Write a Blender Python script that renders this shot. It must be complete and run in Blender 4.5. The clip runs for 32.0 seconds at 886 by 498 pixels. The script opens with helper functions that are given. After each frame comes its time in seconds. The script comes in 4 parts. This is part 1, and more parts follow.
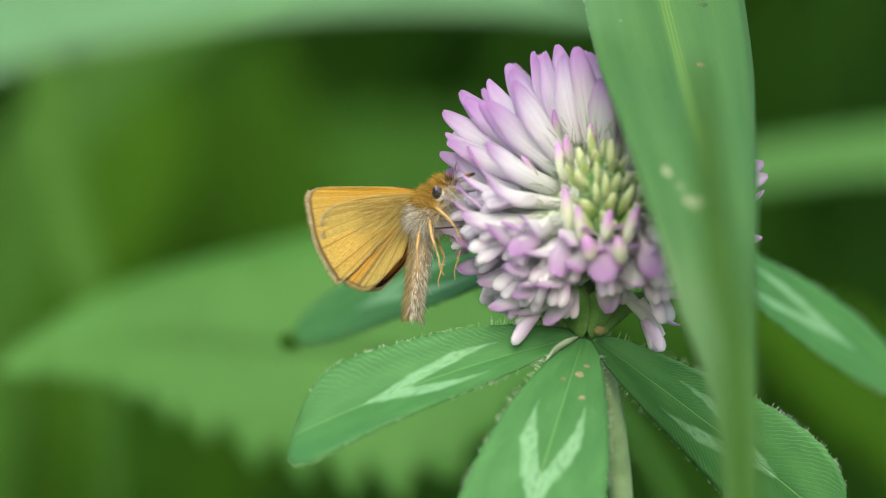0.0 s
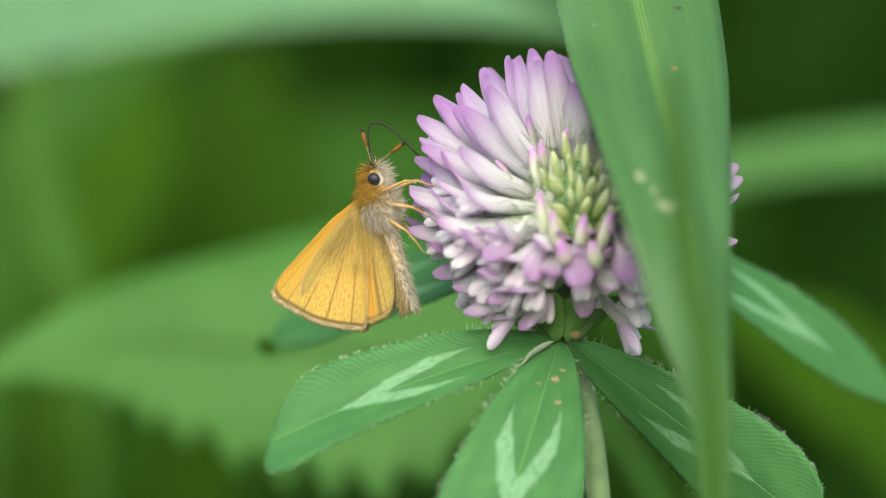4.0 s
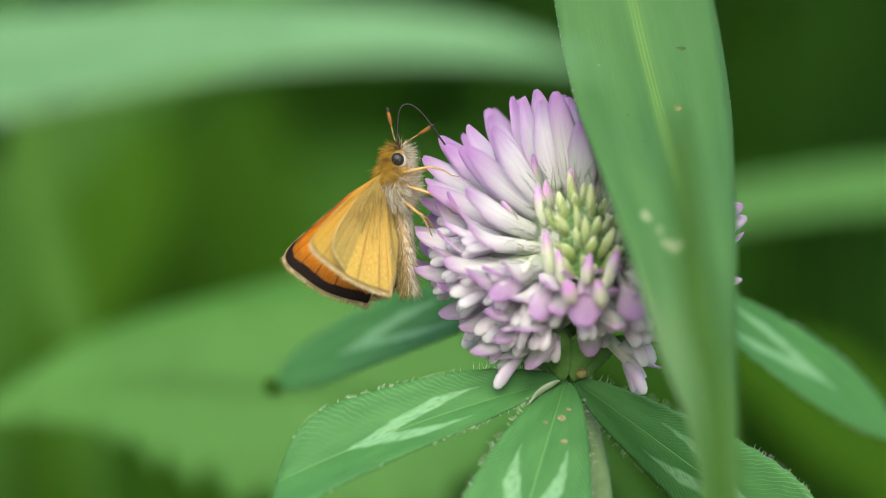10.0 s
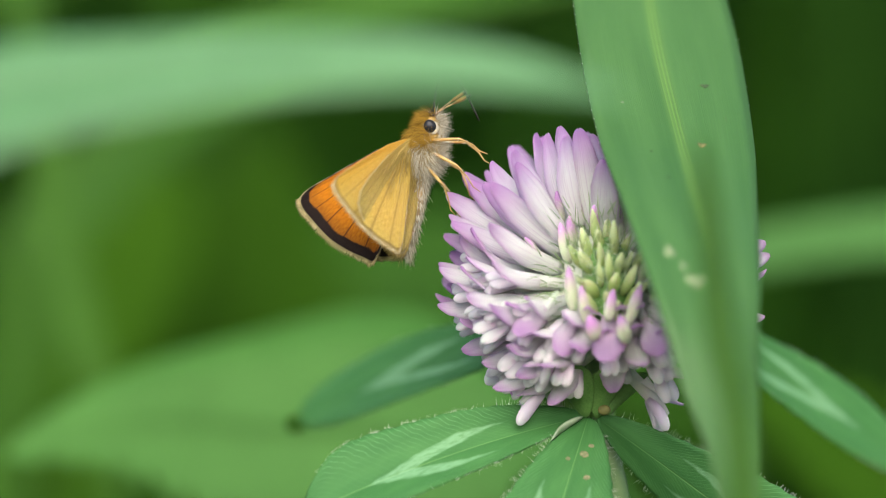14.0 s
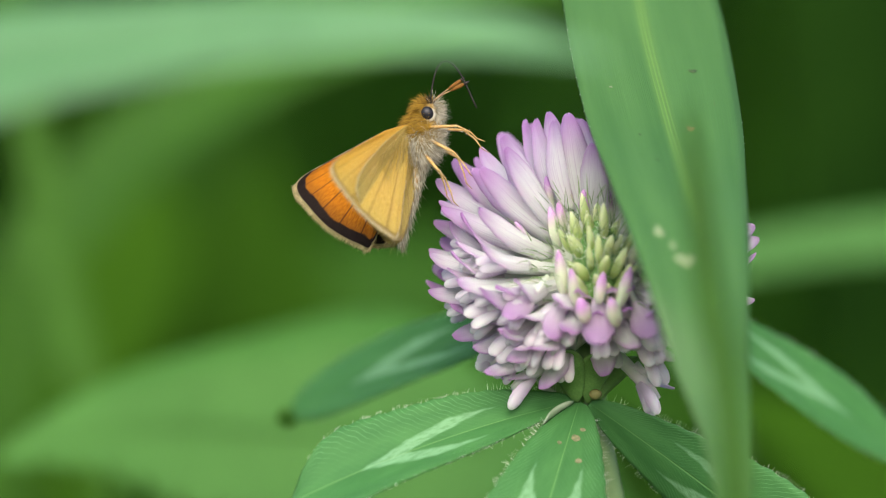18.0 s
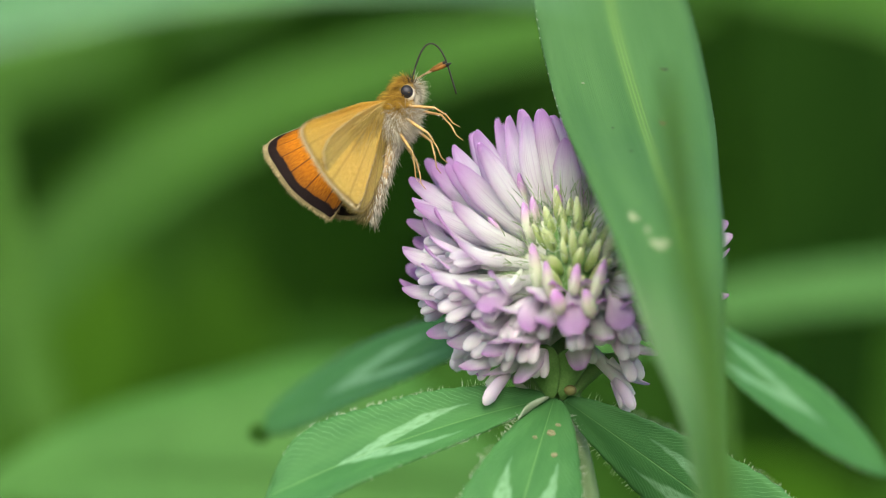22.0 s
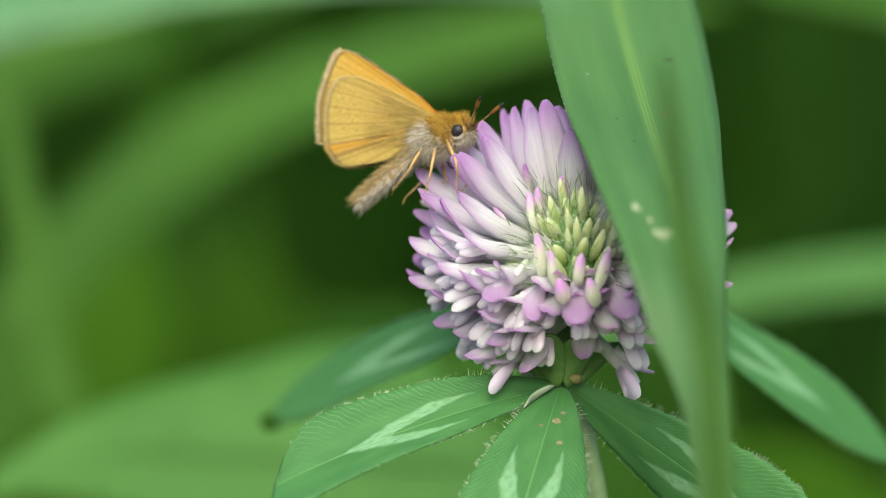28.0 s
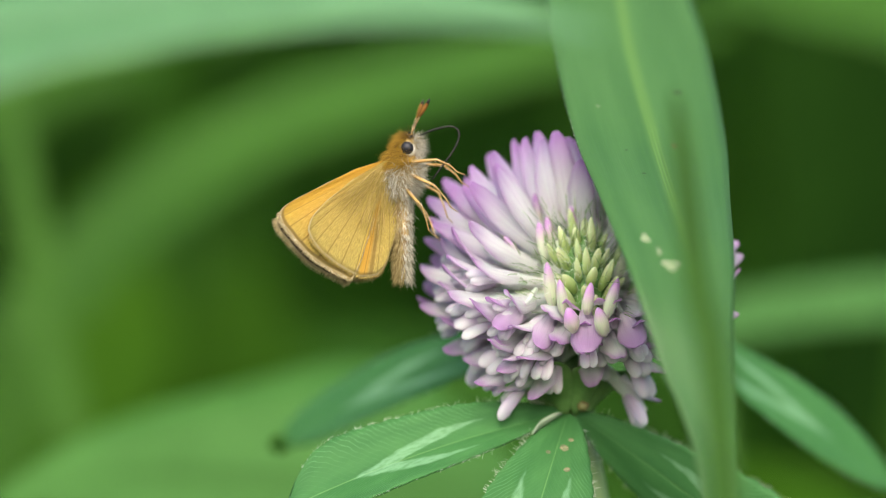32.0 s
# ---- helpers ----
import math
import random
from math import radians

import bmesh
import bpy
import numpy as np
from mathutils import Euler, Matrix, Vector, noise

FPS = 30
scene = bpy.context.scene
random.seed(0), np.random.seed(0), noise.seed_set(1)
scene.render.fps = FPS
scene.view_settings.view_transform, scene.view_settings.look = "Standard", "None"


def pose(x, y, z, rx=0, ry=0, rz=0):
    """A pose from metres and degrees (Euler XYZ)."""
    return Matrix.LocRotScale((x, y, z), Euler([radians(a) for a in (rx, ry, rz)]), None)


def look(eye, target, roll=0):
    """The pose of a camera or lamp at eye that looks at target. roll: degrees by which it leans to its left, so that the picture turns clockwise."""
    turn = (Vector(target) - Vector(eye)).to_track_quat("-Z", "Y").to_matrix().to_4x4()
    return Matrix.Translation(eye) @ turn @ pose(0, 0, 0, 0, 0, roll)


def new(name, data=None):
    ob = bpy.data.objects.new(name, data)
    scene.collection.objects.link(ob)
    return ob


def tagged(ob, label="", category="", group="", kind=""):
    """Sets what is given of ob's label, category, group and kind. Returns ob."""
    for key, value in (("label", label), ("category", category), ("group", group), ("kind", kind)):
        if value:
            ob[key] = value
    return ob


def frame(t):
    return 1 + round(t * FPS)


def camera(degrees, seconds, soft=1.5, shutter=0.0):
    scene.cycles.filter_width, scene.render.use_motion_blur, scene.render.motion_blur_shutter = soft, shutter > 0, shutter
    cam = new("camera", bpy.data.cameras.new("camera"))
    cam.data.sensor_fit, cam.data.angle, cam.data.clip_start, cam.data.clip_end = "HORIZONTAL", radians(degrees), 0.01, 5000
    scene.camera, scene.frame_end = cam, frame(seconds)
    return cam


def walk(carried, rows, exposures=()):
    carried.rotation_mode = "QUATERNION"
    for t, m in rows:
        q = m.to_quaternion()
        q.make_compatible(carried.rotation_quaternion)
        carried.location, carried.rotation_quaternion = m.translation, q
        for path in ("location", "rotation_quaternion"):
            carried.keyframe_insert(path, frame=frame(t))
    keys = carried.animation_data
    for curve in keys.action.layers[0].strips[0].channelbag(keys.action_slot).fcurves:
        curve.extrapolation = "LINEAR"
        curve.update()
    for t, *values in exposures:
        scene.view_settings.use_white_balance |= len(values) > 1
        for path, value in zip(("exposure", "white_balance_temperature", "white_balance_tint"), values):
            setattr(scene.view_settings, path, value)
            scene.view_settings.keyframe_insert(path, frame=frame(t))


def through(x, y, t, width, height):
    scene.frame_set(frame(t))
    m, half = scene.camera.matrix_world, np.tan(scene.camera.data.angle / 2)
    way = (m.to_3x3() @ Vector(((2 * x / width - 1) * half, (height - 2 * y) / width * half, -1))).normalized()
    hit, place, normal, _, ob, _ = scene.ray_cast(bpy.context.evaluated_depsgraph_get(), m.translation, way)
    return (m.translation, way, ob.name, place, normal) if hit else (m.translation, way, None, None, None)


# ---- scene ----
# Lengths below are in millimetres: MM turns them into metres.
MM = 0.001

# seconds; x, y, z of the lens in mm; pitch, roll, yaw in degrees
PATH = [
    (0, -0.64, -338.81, -1.47, -0.471, -0.607, 0.186),
    (0.5, -0.25, -338.21, -2.15, -0.347, -0.452, 0.105),
    (1, 0.69, -338.26, -1.77, -0.472, -0.448, 0.020),
    (1.5, 1.27, -336.76, -2.58, -0.520, -0.224, 0.044),
    (2, 1.98, -336.33, -2.54, -0.691, -0.150, 0.127),
    (2.5, 0.76, -336.85, -1.55, -0.541, -0.245, 0.049),
    (3, 1.63, -337.57, -1.55, -0.548, -0.205, 0.244),
    (3.5, 1.48, -338.70, -0.34, -0.662, -0.201, 0.186),
    (5.5, 1.99, -336.58, 0.28, -0.301, -0.341, 0.084),
    (6, 3.04, -337.41, 1.07, -0.225, -0.265, -0.049),
    (6.5, 3.22, -339.12, 0.24, -0.346, -0.245, 0.149),
    (7, 1.52, -337.74, 0.29, -0.284, -0.160, -0.040),
    (7.5, 2.46, -336.29, 1.32, -0.345, -0.132, -0.121),
    (8, 3.80, -336.50, 1.47, -0.235, 0.195, 0.053),
    (8.5, 3.02, -337.19, 1.37, -0.238, -0.079, 0.154),
    (9, 1.86, -338.00, 1.75, -0.085, -0.070, 0.200),
    (9.5, 1.34, -337.90, 1.24, -0.078, -0.050, 0.248),
    (10, 0.00, -340.00, 0.00, 0.000, -0.000, -0.000),
    (10.5, 1.03, -337.52, 0.36, -0.065, -0.071, 0.274),
    (11, 1.72, -337.98, 0.73, 0.088, -0.090, 0.407),
    (11.5, 4.61, -336.15, 2.61, 0.170, 0.032, 0.366),
    (12, 5.14, -337.80, 4.30, 0.387, 0.162, 0.249),
    (12.5, 2.34, -339.50, 4.11, 0.381, 0.284, 0.237),
    (13, 2.07, -340.17, 3.90, 0.848, -0.305, 0.357),
    (13.5, -0.25, -340.09, 1.84, 1.053, -0.443, 0.286),
    (14, -0.65, -340.80, -2.25, 0.954, -0.214, 0.261),
    (14.5, 1.80, -338.40, -2.52, 1.033, -0.168, 0.421),
    (16.5, -0.80, -343.86, -4.98, 1.659, 0.353, -0.124),
    (17, -1.09, -343.83, -7.47, 1.617, 0.267, -0.083),
    (17.5, -0.18, -345.04, -9.14, 1.748, 0.278, -0.103),
    (18, -0.39, -341.34, -9.00, 1.874, 0.227, 0.149),
    (18.5, -3.04, -341.28, -12.20, 2.583, 0.274, -0.066),
    (19, -3.42, -342.58, -17.41, 3.555, 0.583, -0.378),
    (19.5, -4.04, -339.25, -24.03, 4.065, 0.349, -0.293),
    (20, -3.40, -340.30, -24.78, 4.956, 0.705, -0.453),
    (20.5, -2.40, -340.24, -25.21, 4.433, 1.001, -0.558),
    (21, -1.52, -340.51, -26.70, 4.665, 0.597, -0.545),
    (21.5, -3.07, -340.60, -26.75, 4.811, 0.636, -0.600),
    (22, -2.57, -340.02, -25.96, 4.716, 0.653, -0.644),
    (22.5, -3.30, -340.76, -25.25, 4.649, 0.934, -0.529),
    (23, -2.34, -343.31, -23.65, 4.890, 1.084, -0.795),
    (23.5, -1.05, -342.98, -24.82, 4.927, 1.086, -0.809),
    (24, -2.24, -342.63, -25.26, 5.130, 1.174, -0.799),
    (24.5, -1.76, -341.08, -24.67, 4.853, 1.192, -0.829),
    (25, -1.28, -341.75, -24.58, 4.907, 1.312, -0.784),
    (25.5, -2.10, -342.60, -22.31, 4.609, 1.314, -0.677),
    (27.5, 0.08, -346.02, -25.46, 4.636, 0.648, 0.174),
    (28, 0.25, -343.06, -25.69, 4.473, 0.797, -0.061),
    (28.5, -0.58, -346.30, -24.81, 4.490, 0.503, -0.074),
    (29, -1.93, -349.35, -26.84, 4.433, 0.348, -0.275),
    (29.5, -1.61, -350.27, -26.86, 4.449, 0.270, -0.230),
    (30, -1.30, -348.46, -25.40, 4.371, 0.380, 0.018),
    (30.5, -1.56, -350.04, -25.29, 4.297, 0.619, -0.148),
    (31, -1.15, -349.21, -26.96, 4.515, 0.213, -0.132),
    (31.5, -2.28, -349.40, -25.36, 4.636, 0.086, -0.279),
    (32, -1.82, -348.00, -24.34, 4.630, 0.246, -0.238),
]

def view(x, y, z, pitch, roll, yaw):
    return (pose(x * MM, y * MM, z * MM, 0, 0, yaw) @ pose(0, 0, 0, pitch) @ pose(0, 0, 0, 0, roll)
            @ pose(0, 0, 0, 90))


cam = camera(14.0, 32.0, soft=1.0)
cam.data.dof.use_dof = True
cam.data.dof.focus_distance = 0.3365
cam.data.dof.aperture_fstop = 9.8
walk(cam, [(row[0], view(*row[1:])) for row in PATH])

# ---- world and light ----
world = bpy.data.worlds.new("sky")
scene.world = world
world.use_nodes = True
wn = world.node_tree.nodes
sky = wn.new("ShaderNodeTexSky")
sky.sky_type = "NISHITA"
sky.sun_disc = False
sky.sun_elevation = radians(37)
sky.sun_rotation = radians(180)
sky.dust_density = 4.0
sky.ozone_density = 0.3
sky.air_density = 0.8
world.node_tree.links.new(sky.outputs[0], wn["Background"].inputs[0])
wn["Background"].inputs[1].default_value = 0.23
sun = new("sun", bpy.data.lights.new("sun", "SUN"))
sun.data.energy = 0.74
sun.data.angle = radians(60)
sun.data.color = (0.91, 0.98, 0.94)
sun.matrix_world = look((0.0, -1.0, 0.76), (0, 0, 0))
scene.view_settings.exposure = 0.88

# ---- materials ----


class Nodes:
    """A small helper to wire a node material."""

    def __init__(self, name):
        self.mat = bpy.data.materials.new(name)
        self.mat.use_nodes = True
        self.tree = self.mat.node_tree
        self.tree.nodes.clear()
        self.out = self.tree.nodes.new("ShaderNodeOutputMaterial")

    def add(self, kind, **values):
        n = self.tree.nodes.new(kind)
        for key, value in values.items():
            if key in n.inputs:
                n.inputs[key].default_value = value
        return n

    def link(self, a, b):
        self.tree.links.new(a, b)

    def noise(self, scale, detail=3.0, source=None, coord="Object", rough=0.55):
        n = self.tree.nodes.new("ShaderNodeTexNoise")
        n.inputs["Scale"].default_value = scale
        n.inputs["Detail"].default_value = detail
        n.inputs["Roughness"].default_value = rough
        if source is None:
            source = self.tree.nodes.new("ShaderNodeTexCoord").outputs[coord]
        self.link(source, n.inputs["Vector"])
        return n.outputs["Fac"]

    def ramp(self, fac, stops, interp="LINEAR"):
        n = self.tree.nodes.new("ShaderNodeValToRGB")
        n.color_ramp.interpolation = interp
        while len(n.color_ramp.elements) < len(stops):
            n.color_ramp.elements.new(0.5)
        for e, (p, c) in zip(n.color_ramp.elements, stops):
            e.position, e.color = p, (*c, 1)
        self.link(fac, n.inputs[0])
        return n.outputs[0]

    def grey(self, fac, a, b, lo=0.0, hi=1.0):
        """Map fac from a..b to lo..hi, clamped."""
        n = self.tree.nodes.new("ShaderNodeMapRange")
        n.interpolation_type = "SMOOTHSTEP"
        for i, v in enumerate((a, b, lo, hi)):
            n.inputs[i + 1].default_value = v
        self.link(fac, n.inputs[0])
        return n.outputs[0]

    def math(self, op, a, b=0.0, c=0.0):
        n = self.tree.nodes.new("ShaderNodeMath")
        n.operation = op
        for i, v in enumerate((a, b, c)):
            if isinstance(v, (int, float)):
                n.inputs[i].default_value = v
            else:
                self.link(v, n.inputs[i])
        return n.outputs[0]

    def mix(self, fac, a, b, blend="MIX"):
        n = self.tree.nodes.new("ShaderNodeMix")
        n.data_type, n.blend_type = "RGBA", blend
        for i, v in ((0, fac), (6, a), (7, b)):
            if isinstance(v, (int, float)):
                n.inputs[i].default_value = v
            elif isinstance(v, tuple):
                n.inputs[i].default_value = (*v, 1)
            else:
                self.link(v, n.inputs[i])
        return n.outputs[2]

    def uv(self):
        n = self.tree.nodes.new("ShaderNodeUVMap")
        s = self.tree.nodes.new("ShaderNodeSeparateXYZ")
        self.link(n.outputs[0], s.inputs[0])
        return n.outputs[0], s.outputs[0], s.outputs[1]

    def rand(self):
        return self.tree.nodes.new("ShaderNodeObjectInfo").outputs["Random"]

    def bump(self, height, strength, distance):
        n = self.tree.nodes.new("ShaderNodeBump")
        n.inputs["Strength"].default_value = strength
        n.inputs["Distance"].default_value = distance
        self.link(height, n.inputs["Height"])
        return n.outputs[0]

    def finish(self, colour, rough=0.5, through=0.0, normal=None, spec=0.5, through_colour=None, sheen=0.0, inside=0.0):
        b = self.tree.nodes.new("ShaderNodeBsdfPrincipled")
        if isinstance(colour, tuple):
            b.inputs["Base Color"].default_value = (*colour, 1)
        else:
            self.link(colour, b.inputs["Base Color"])
        if isinstance(rough, (int, float)):
            b.inputs["Roughness"].default_value = rough
        else:
            self.link(rough, b.inputs["Roughness"])
        b.inputs["Specular IOR Level"].default_value = spec
        b.inputs["Sheen Weight"].default_value = sheen
        b.inputs["Subsurface Weight"].default_value = inside
        b.inputs["Subsurface Radius"].default_value = (1.0, 0.7, 0.9)
        b.inputs["Subsurface Scale"].default_value = 0.0022
        if normal is not None:
            self.link(normal, b.inputs["Normal"])
        top = b.outputs[0]
        if through > 0:
            tr = self.tree.nodes.new("ShaderNodeBsdfTranslucent")
            c = through_colour if through_colour is not None else colour
            if isinstance(c, tuple):
                tr.inputs[0].default_value = (*c, 1)
            else:
                self.link(c, tr.inputs[0])
            m = self.tree.nodes.new("ShaderNodeMixShader")
            m.inputs[0].default_value = through
            self.link(top, m.inputs[1])
            self.link(tr.outputs[0], m.inputs[2])
            top = m.outputs[0]
        self.link(top, self.out.inputs[0])
        return self.mat


def leaf_material(name, dark, light, scale=60.0, through=0.3, rough=0.45, spec=0.5):
    n = Nodes(name)
    big = n.noise(scale, 3)
    fine = n.noise(scale * 12, 2)
    c = n.ramp(big, [(0.3, dark), (0.7, light)])
    c = n.mix(n.grey(fine, 0.3, 0.7, 0.0, 0.25), c, tuple(0.6 * v for v in dark))
    return n.finish(c, rough, through, n.bump(fine, 0.25, 0.0004), spec)


def clover_leaf_material():
    """Green leaflet with a pale chevron, side veins and fine speckle; U runs across, V along."""
    n = Nodes("clover_leaf")
    vec, u, v = n.uv()
    side = n.math("ABSOLUTE", n.math("SUBTRACT", u, 0.5))
    wob = n.math("MULTIPLY", n.math("SUBTRACT", n.noise(9, 3, vec), 0.5), 0.10)
    # chevron: a band rising from the midrib towards the margins
    mid = n.math("SUBTRACT", n.math("ADD", v, wob), n.math("SUBTRACT", 0.68, n.math("MULTIPLY", side, 1.1)))
    width = n.math("ADD", n.math("MULTIPLY", side, 0.06), 0.080)
    band = n.grey(n.math("DIVIDE", n.math("ABSOLUTE", mid), width), 0.6, 1.15, 1.0, 0.0)
    band = n.math("MULTIPLY", band, n.grey(side, 0.24, 0.28, 1.0, 0.0))
    band = n.math("MULTIPLY", band, n.grey(n.noise(26, 4, vec), 0.30, 0.58, 0.45, 1.0))
    # side veins
    bent = n.math("ADD", n.math("SUBTRACT", v, n.math("MULTIPLY", side, 0.55)), n.math("MULTIPLY", n.noise(7, 3, vec), 0.025))
    wave = n.math("MULTIPLY", n.math("SINE", n.math("MULTIPLY", bent, 250.0)), n.grey(n.noise(11, 2, vec), 0.3, 0.6, 0.85, 1.0))
    vein = n.grey(wave, 0.72, 1.0)
    rib = n.grey(side, 0.0, 0.014, 1.0, 0.0)
    base = n.ramp(n.noise(5, 4, vec), [(0.3, (0.032, 0.135, 0.034)), (0.7, (0.058, 0.195, 0.052))])
    base = n.mix(n.math("MULTIPLY", n.math("MULTIPLY", vein, n.grey(side, 0.16, 0.42, 0.08, 0.6)), 1.0), base, (0.12, 0.31, 0.12))
    base = n.mix(n.math("MULTIPLY", rib, 0.6), base, (0.15, 0.33, 0.10))
    base = n.mix(n.math("MULTIPLY", band, 0.66), base, (0.22, 0.44, 0.24))
    spots = n.grey(n.noise(24, 2, vec), 0.76, 0.80)
    base = n.mix(n.math("MULTIPLY", spots, 0.45), base, (0.22, 0.17, 0.07))
    h = n.math("SUBTRACT", n.math("MULTIPLY", n.noise(90, 2, vec), 0.4), n.math("ADD", n.math("MULTIPLY", vein, 0.4), rib))
    return n.finish(base, 0.6, 0.25, n.bump(h, 0.35, 0.0003), 0.22, n.mix(0.5, base, (0.12, 0.30, 0.03)))


def grass_material():
    """Broad grass leaf with fine lengthwise veins, a yellowish midrib and a few brown specks."""
    n = Nodes("grass_leaf")
    vec, u, v = n.uv()
    stretch = n.add("ShaderNodeMapping")
    stretch.inputs["Scale"].default_value = (60, 1.2, 1)
    n.link(vec, stretch.inputs[0])
    lines = n.noise(2.2, 3, stretch.outputs[0])
    blotch = n.noise(6, 4, vec)
    c = n.ramp(blotch, [(0.3, (0.036, 0.114, 0.026)), (0.7, (0.058, 0.156, 0.040))])
    c = n.mix(n.grey(lines, 0.45, 0.75, 0.0, 0.10), c, (0.12, 0.30, 0.07))
    side = n.math("ABSOLUTE", n.math("SUBTRACT", u, 0.5))
    strand = n.math("ABSOLUTE", n.math("SINE", n.math("MULTIPLY", side, 130.0)))
    rib = n.math("MULTIPLY", n.grey(side, 0.01, 0.06, 1.0, 0.0), n.grey(strand, 0.3, 0.9, 1.0, 0.35))
    c = n.mix(n.math("MULTIPLY", rib, 0.35), c, (0.20, 0.36, 0.06))
    pores = n.grey(n.noise(160, 2, vec), 0.60, 0.72)
    c = n.mix(n.math("MULTIPLY", pores, 0.22), c, (0.025, 0.080, 0.012))
    speck = n.grey(n.noise(45, 2, vec), 0.74, 0.77)
    c = n.mix(n.math("MULTIPLY", speck, 0.5), c, (0.09, 0.10, 0.04))
    h = n.math("ADD", lines, n.math("MULTIPLY", rib, 0.8))
    return n.finish(c, 0.45, 0.28, n.bump(h, 0.25, 0.0003), 0.36, n.mix(0.5, c, (0.14, 0.34, 0.03)))


def petal_material(name, base, tip, start, end, through=0.32, rim=0.0):
    """Petal colour running from its claw (V = 0) to its tip (V = 1), with faint veins."""
    n = Nodes(name)
    vec, u, v = n.uv()
    stretch = n.add("ShaderNodeMapping")
    stretch.inputs["Scale"].default_value = (14, 0.8, 1)
    n.link(vec, stretch.inputs[0])
    lines = n.noise(2.0, 2, stretch.outputs[0])
    t = n.math("ADD", v, n.math("MULTIPLY", n.math("SUBTRACT", n.rand(), 0.5), 0.35))
    c = n.mix(n.grey(t, start, end), base, tip)
    if rim:
        edge = n.grey(n.math("ABSOLUTE", n.math("SUBTRACT", u, 0.5)), 0.26, 0.50)
        c = n.mix(n.math("MULTIPLY", n.math("MULTIPLY", edge, n.grey(t, 0.1, 0.5)), rim), c, tip)
    c = n.mix(n.grey(lines, 0.45, 0.7, 0.0, 0.30), c, tuple(0.75 * x for x in tip))
    return n.finish(c, 0.5, through, n.bump(lines, 0.2, 0.0002), 0.15, c, 0.15, 0.6)


def wing_material(name, upper, fore=True):
    """Skipper wing scales; U runs from the root to the margin, V from the leading to the hind edge."""
    n = Nodes(name)
    vec, u, v = n.uv()
    vein_wave = n.math("ABSOLUTE", n.math("SINE", n.math("MULTIPLY", v, 34.0)))
    vein = n.math("MULTIPLY", n.grey(vein_wave, 0.04, 0.17, 1.0, 0.0), n.grey(u, 0.15, 0.45))
    grain_map = n.add("ShaderNodeMapping")
    grain_map.inputs["Scale"].default_value = (9, 60, 1)
    n.link(vec, grain_map.inputs[0])
    grain = n.noise(3.0, 3, grain_map.outputs[0])
    if upper:
        c = n.ramp(grain, [(0.3, (0.52, 0.165, 0.005)), (0.7, (0.86, 0.36, 0.012))])
        c = n.mix(n.math("MULTIPLY", vein, 0.75), c, (0.07, 0.025, 0.01))
        edge = n.math("ADD", u, n.math("MULTIPLY", n.math("SUBTRACT", n.noise(14, 3, vec), 0.5), 0.06))
        c = n.mix(n.grey(edge, 0.78, 0.90, 0.0, 0.45), c, (0.10, 0.03, 0.01))
        c = n.mix(n.grey(edge, 0.89, 0.915), c, (0.018, 0.010, 0.009))
    else:
        c = n.ramp(grain, [(0.34, (0.27, 0.20, 0.04)), (0.64, (0.72, 0.57, 0.13))])
        c = n.mix(n.grey(n.noise(200, 2, vec), 0.50, 0.62, 0.0, 0.45), c, (0.22, 0.15, 0.05))
        c = n.mix(n.grey(n.noise(420, 2, vec), 0.52, 0.66, 0.0, 0.35), c, (0.90, 0.76, 0.36))
        if fore:
            front = n.grey(v, 0.20, 0.55, 1.0, 0.25)
            c = n.mix(n.math("MULTIPLY", front, 0.65), c, (0.72, 0.40, 0.012))
        else:
            hind = n.grey(n.math("ABSOLUTE", n.math("SUBTRACT", v, 0.725)), 0.025, 0.055, 1.0, 0.0)
            c = n.mix(n.math("MULTIPLY", hind, 0.7), c, (0.70, 0.36, 0.03))
            crease = n.grey(n.math("ABSOLUTE", n.math("SUBTRACT", v, 0.79)), 0.006, 0.02, 1.0, 0.0)
            c = n.mix(n.math("MULTIPLY", crease, n.grey(u, 0.35, 0.6, 0.0, 0.7)), c, (0.13, 0.06, 0.02))
        c = n.mix(n.math("MULTIPLY", vein, 0.8), c, (0.11, 0.06, 0.02))
        c = n.mix(n.math("MULTIPLY", n.grey(u, 0.952, 0.964), 0.75 if fore else 0.3), c, (0.10, 0.07, 0.04))
    c = n.mix(n.math("MULTIPLY", n.grey(u, 0.976, 0.986), 0.8), c, (0.56, 0.48, 0.26))
    if upper:
        return n.finish(c, 0.65, 0.5, n.bump(grain, 0.6, 0.0003), 0.2, c, 0.1)
    return n.finish(c, 0.65, 0.4, n.bump(grain, 0.6, 0.0003), 0.2, (0.68, 0.46, 0.02) if fore else (0.58, 0.49, 0.08), 0.1)


def fur_material(name, dark, light):
    n = Nodes(name)
    g = n.tree.nodes.new("ShaderNodeNewGeometry")
    c = n.ramp(g.outputs["Random Per Island"], [(0.0, dark), (1.0, light)])
    return n.finish(c, 0.6, 0.4, None, 0.3)


def plain_material(name, a, b, scale, rough=0.5, through=0.0, spec=0.5):
    n = Nodes(name)
    f = n.noise(scale, 4)
    return n.finish(n.ramp(f, [(0.3, a), (0.7, b)]), rough, through, n.bump(f, 0.3, 0.0002), spec)


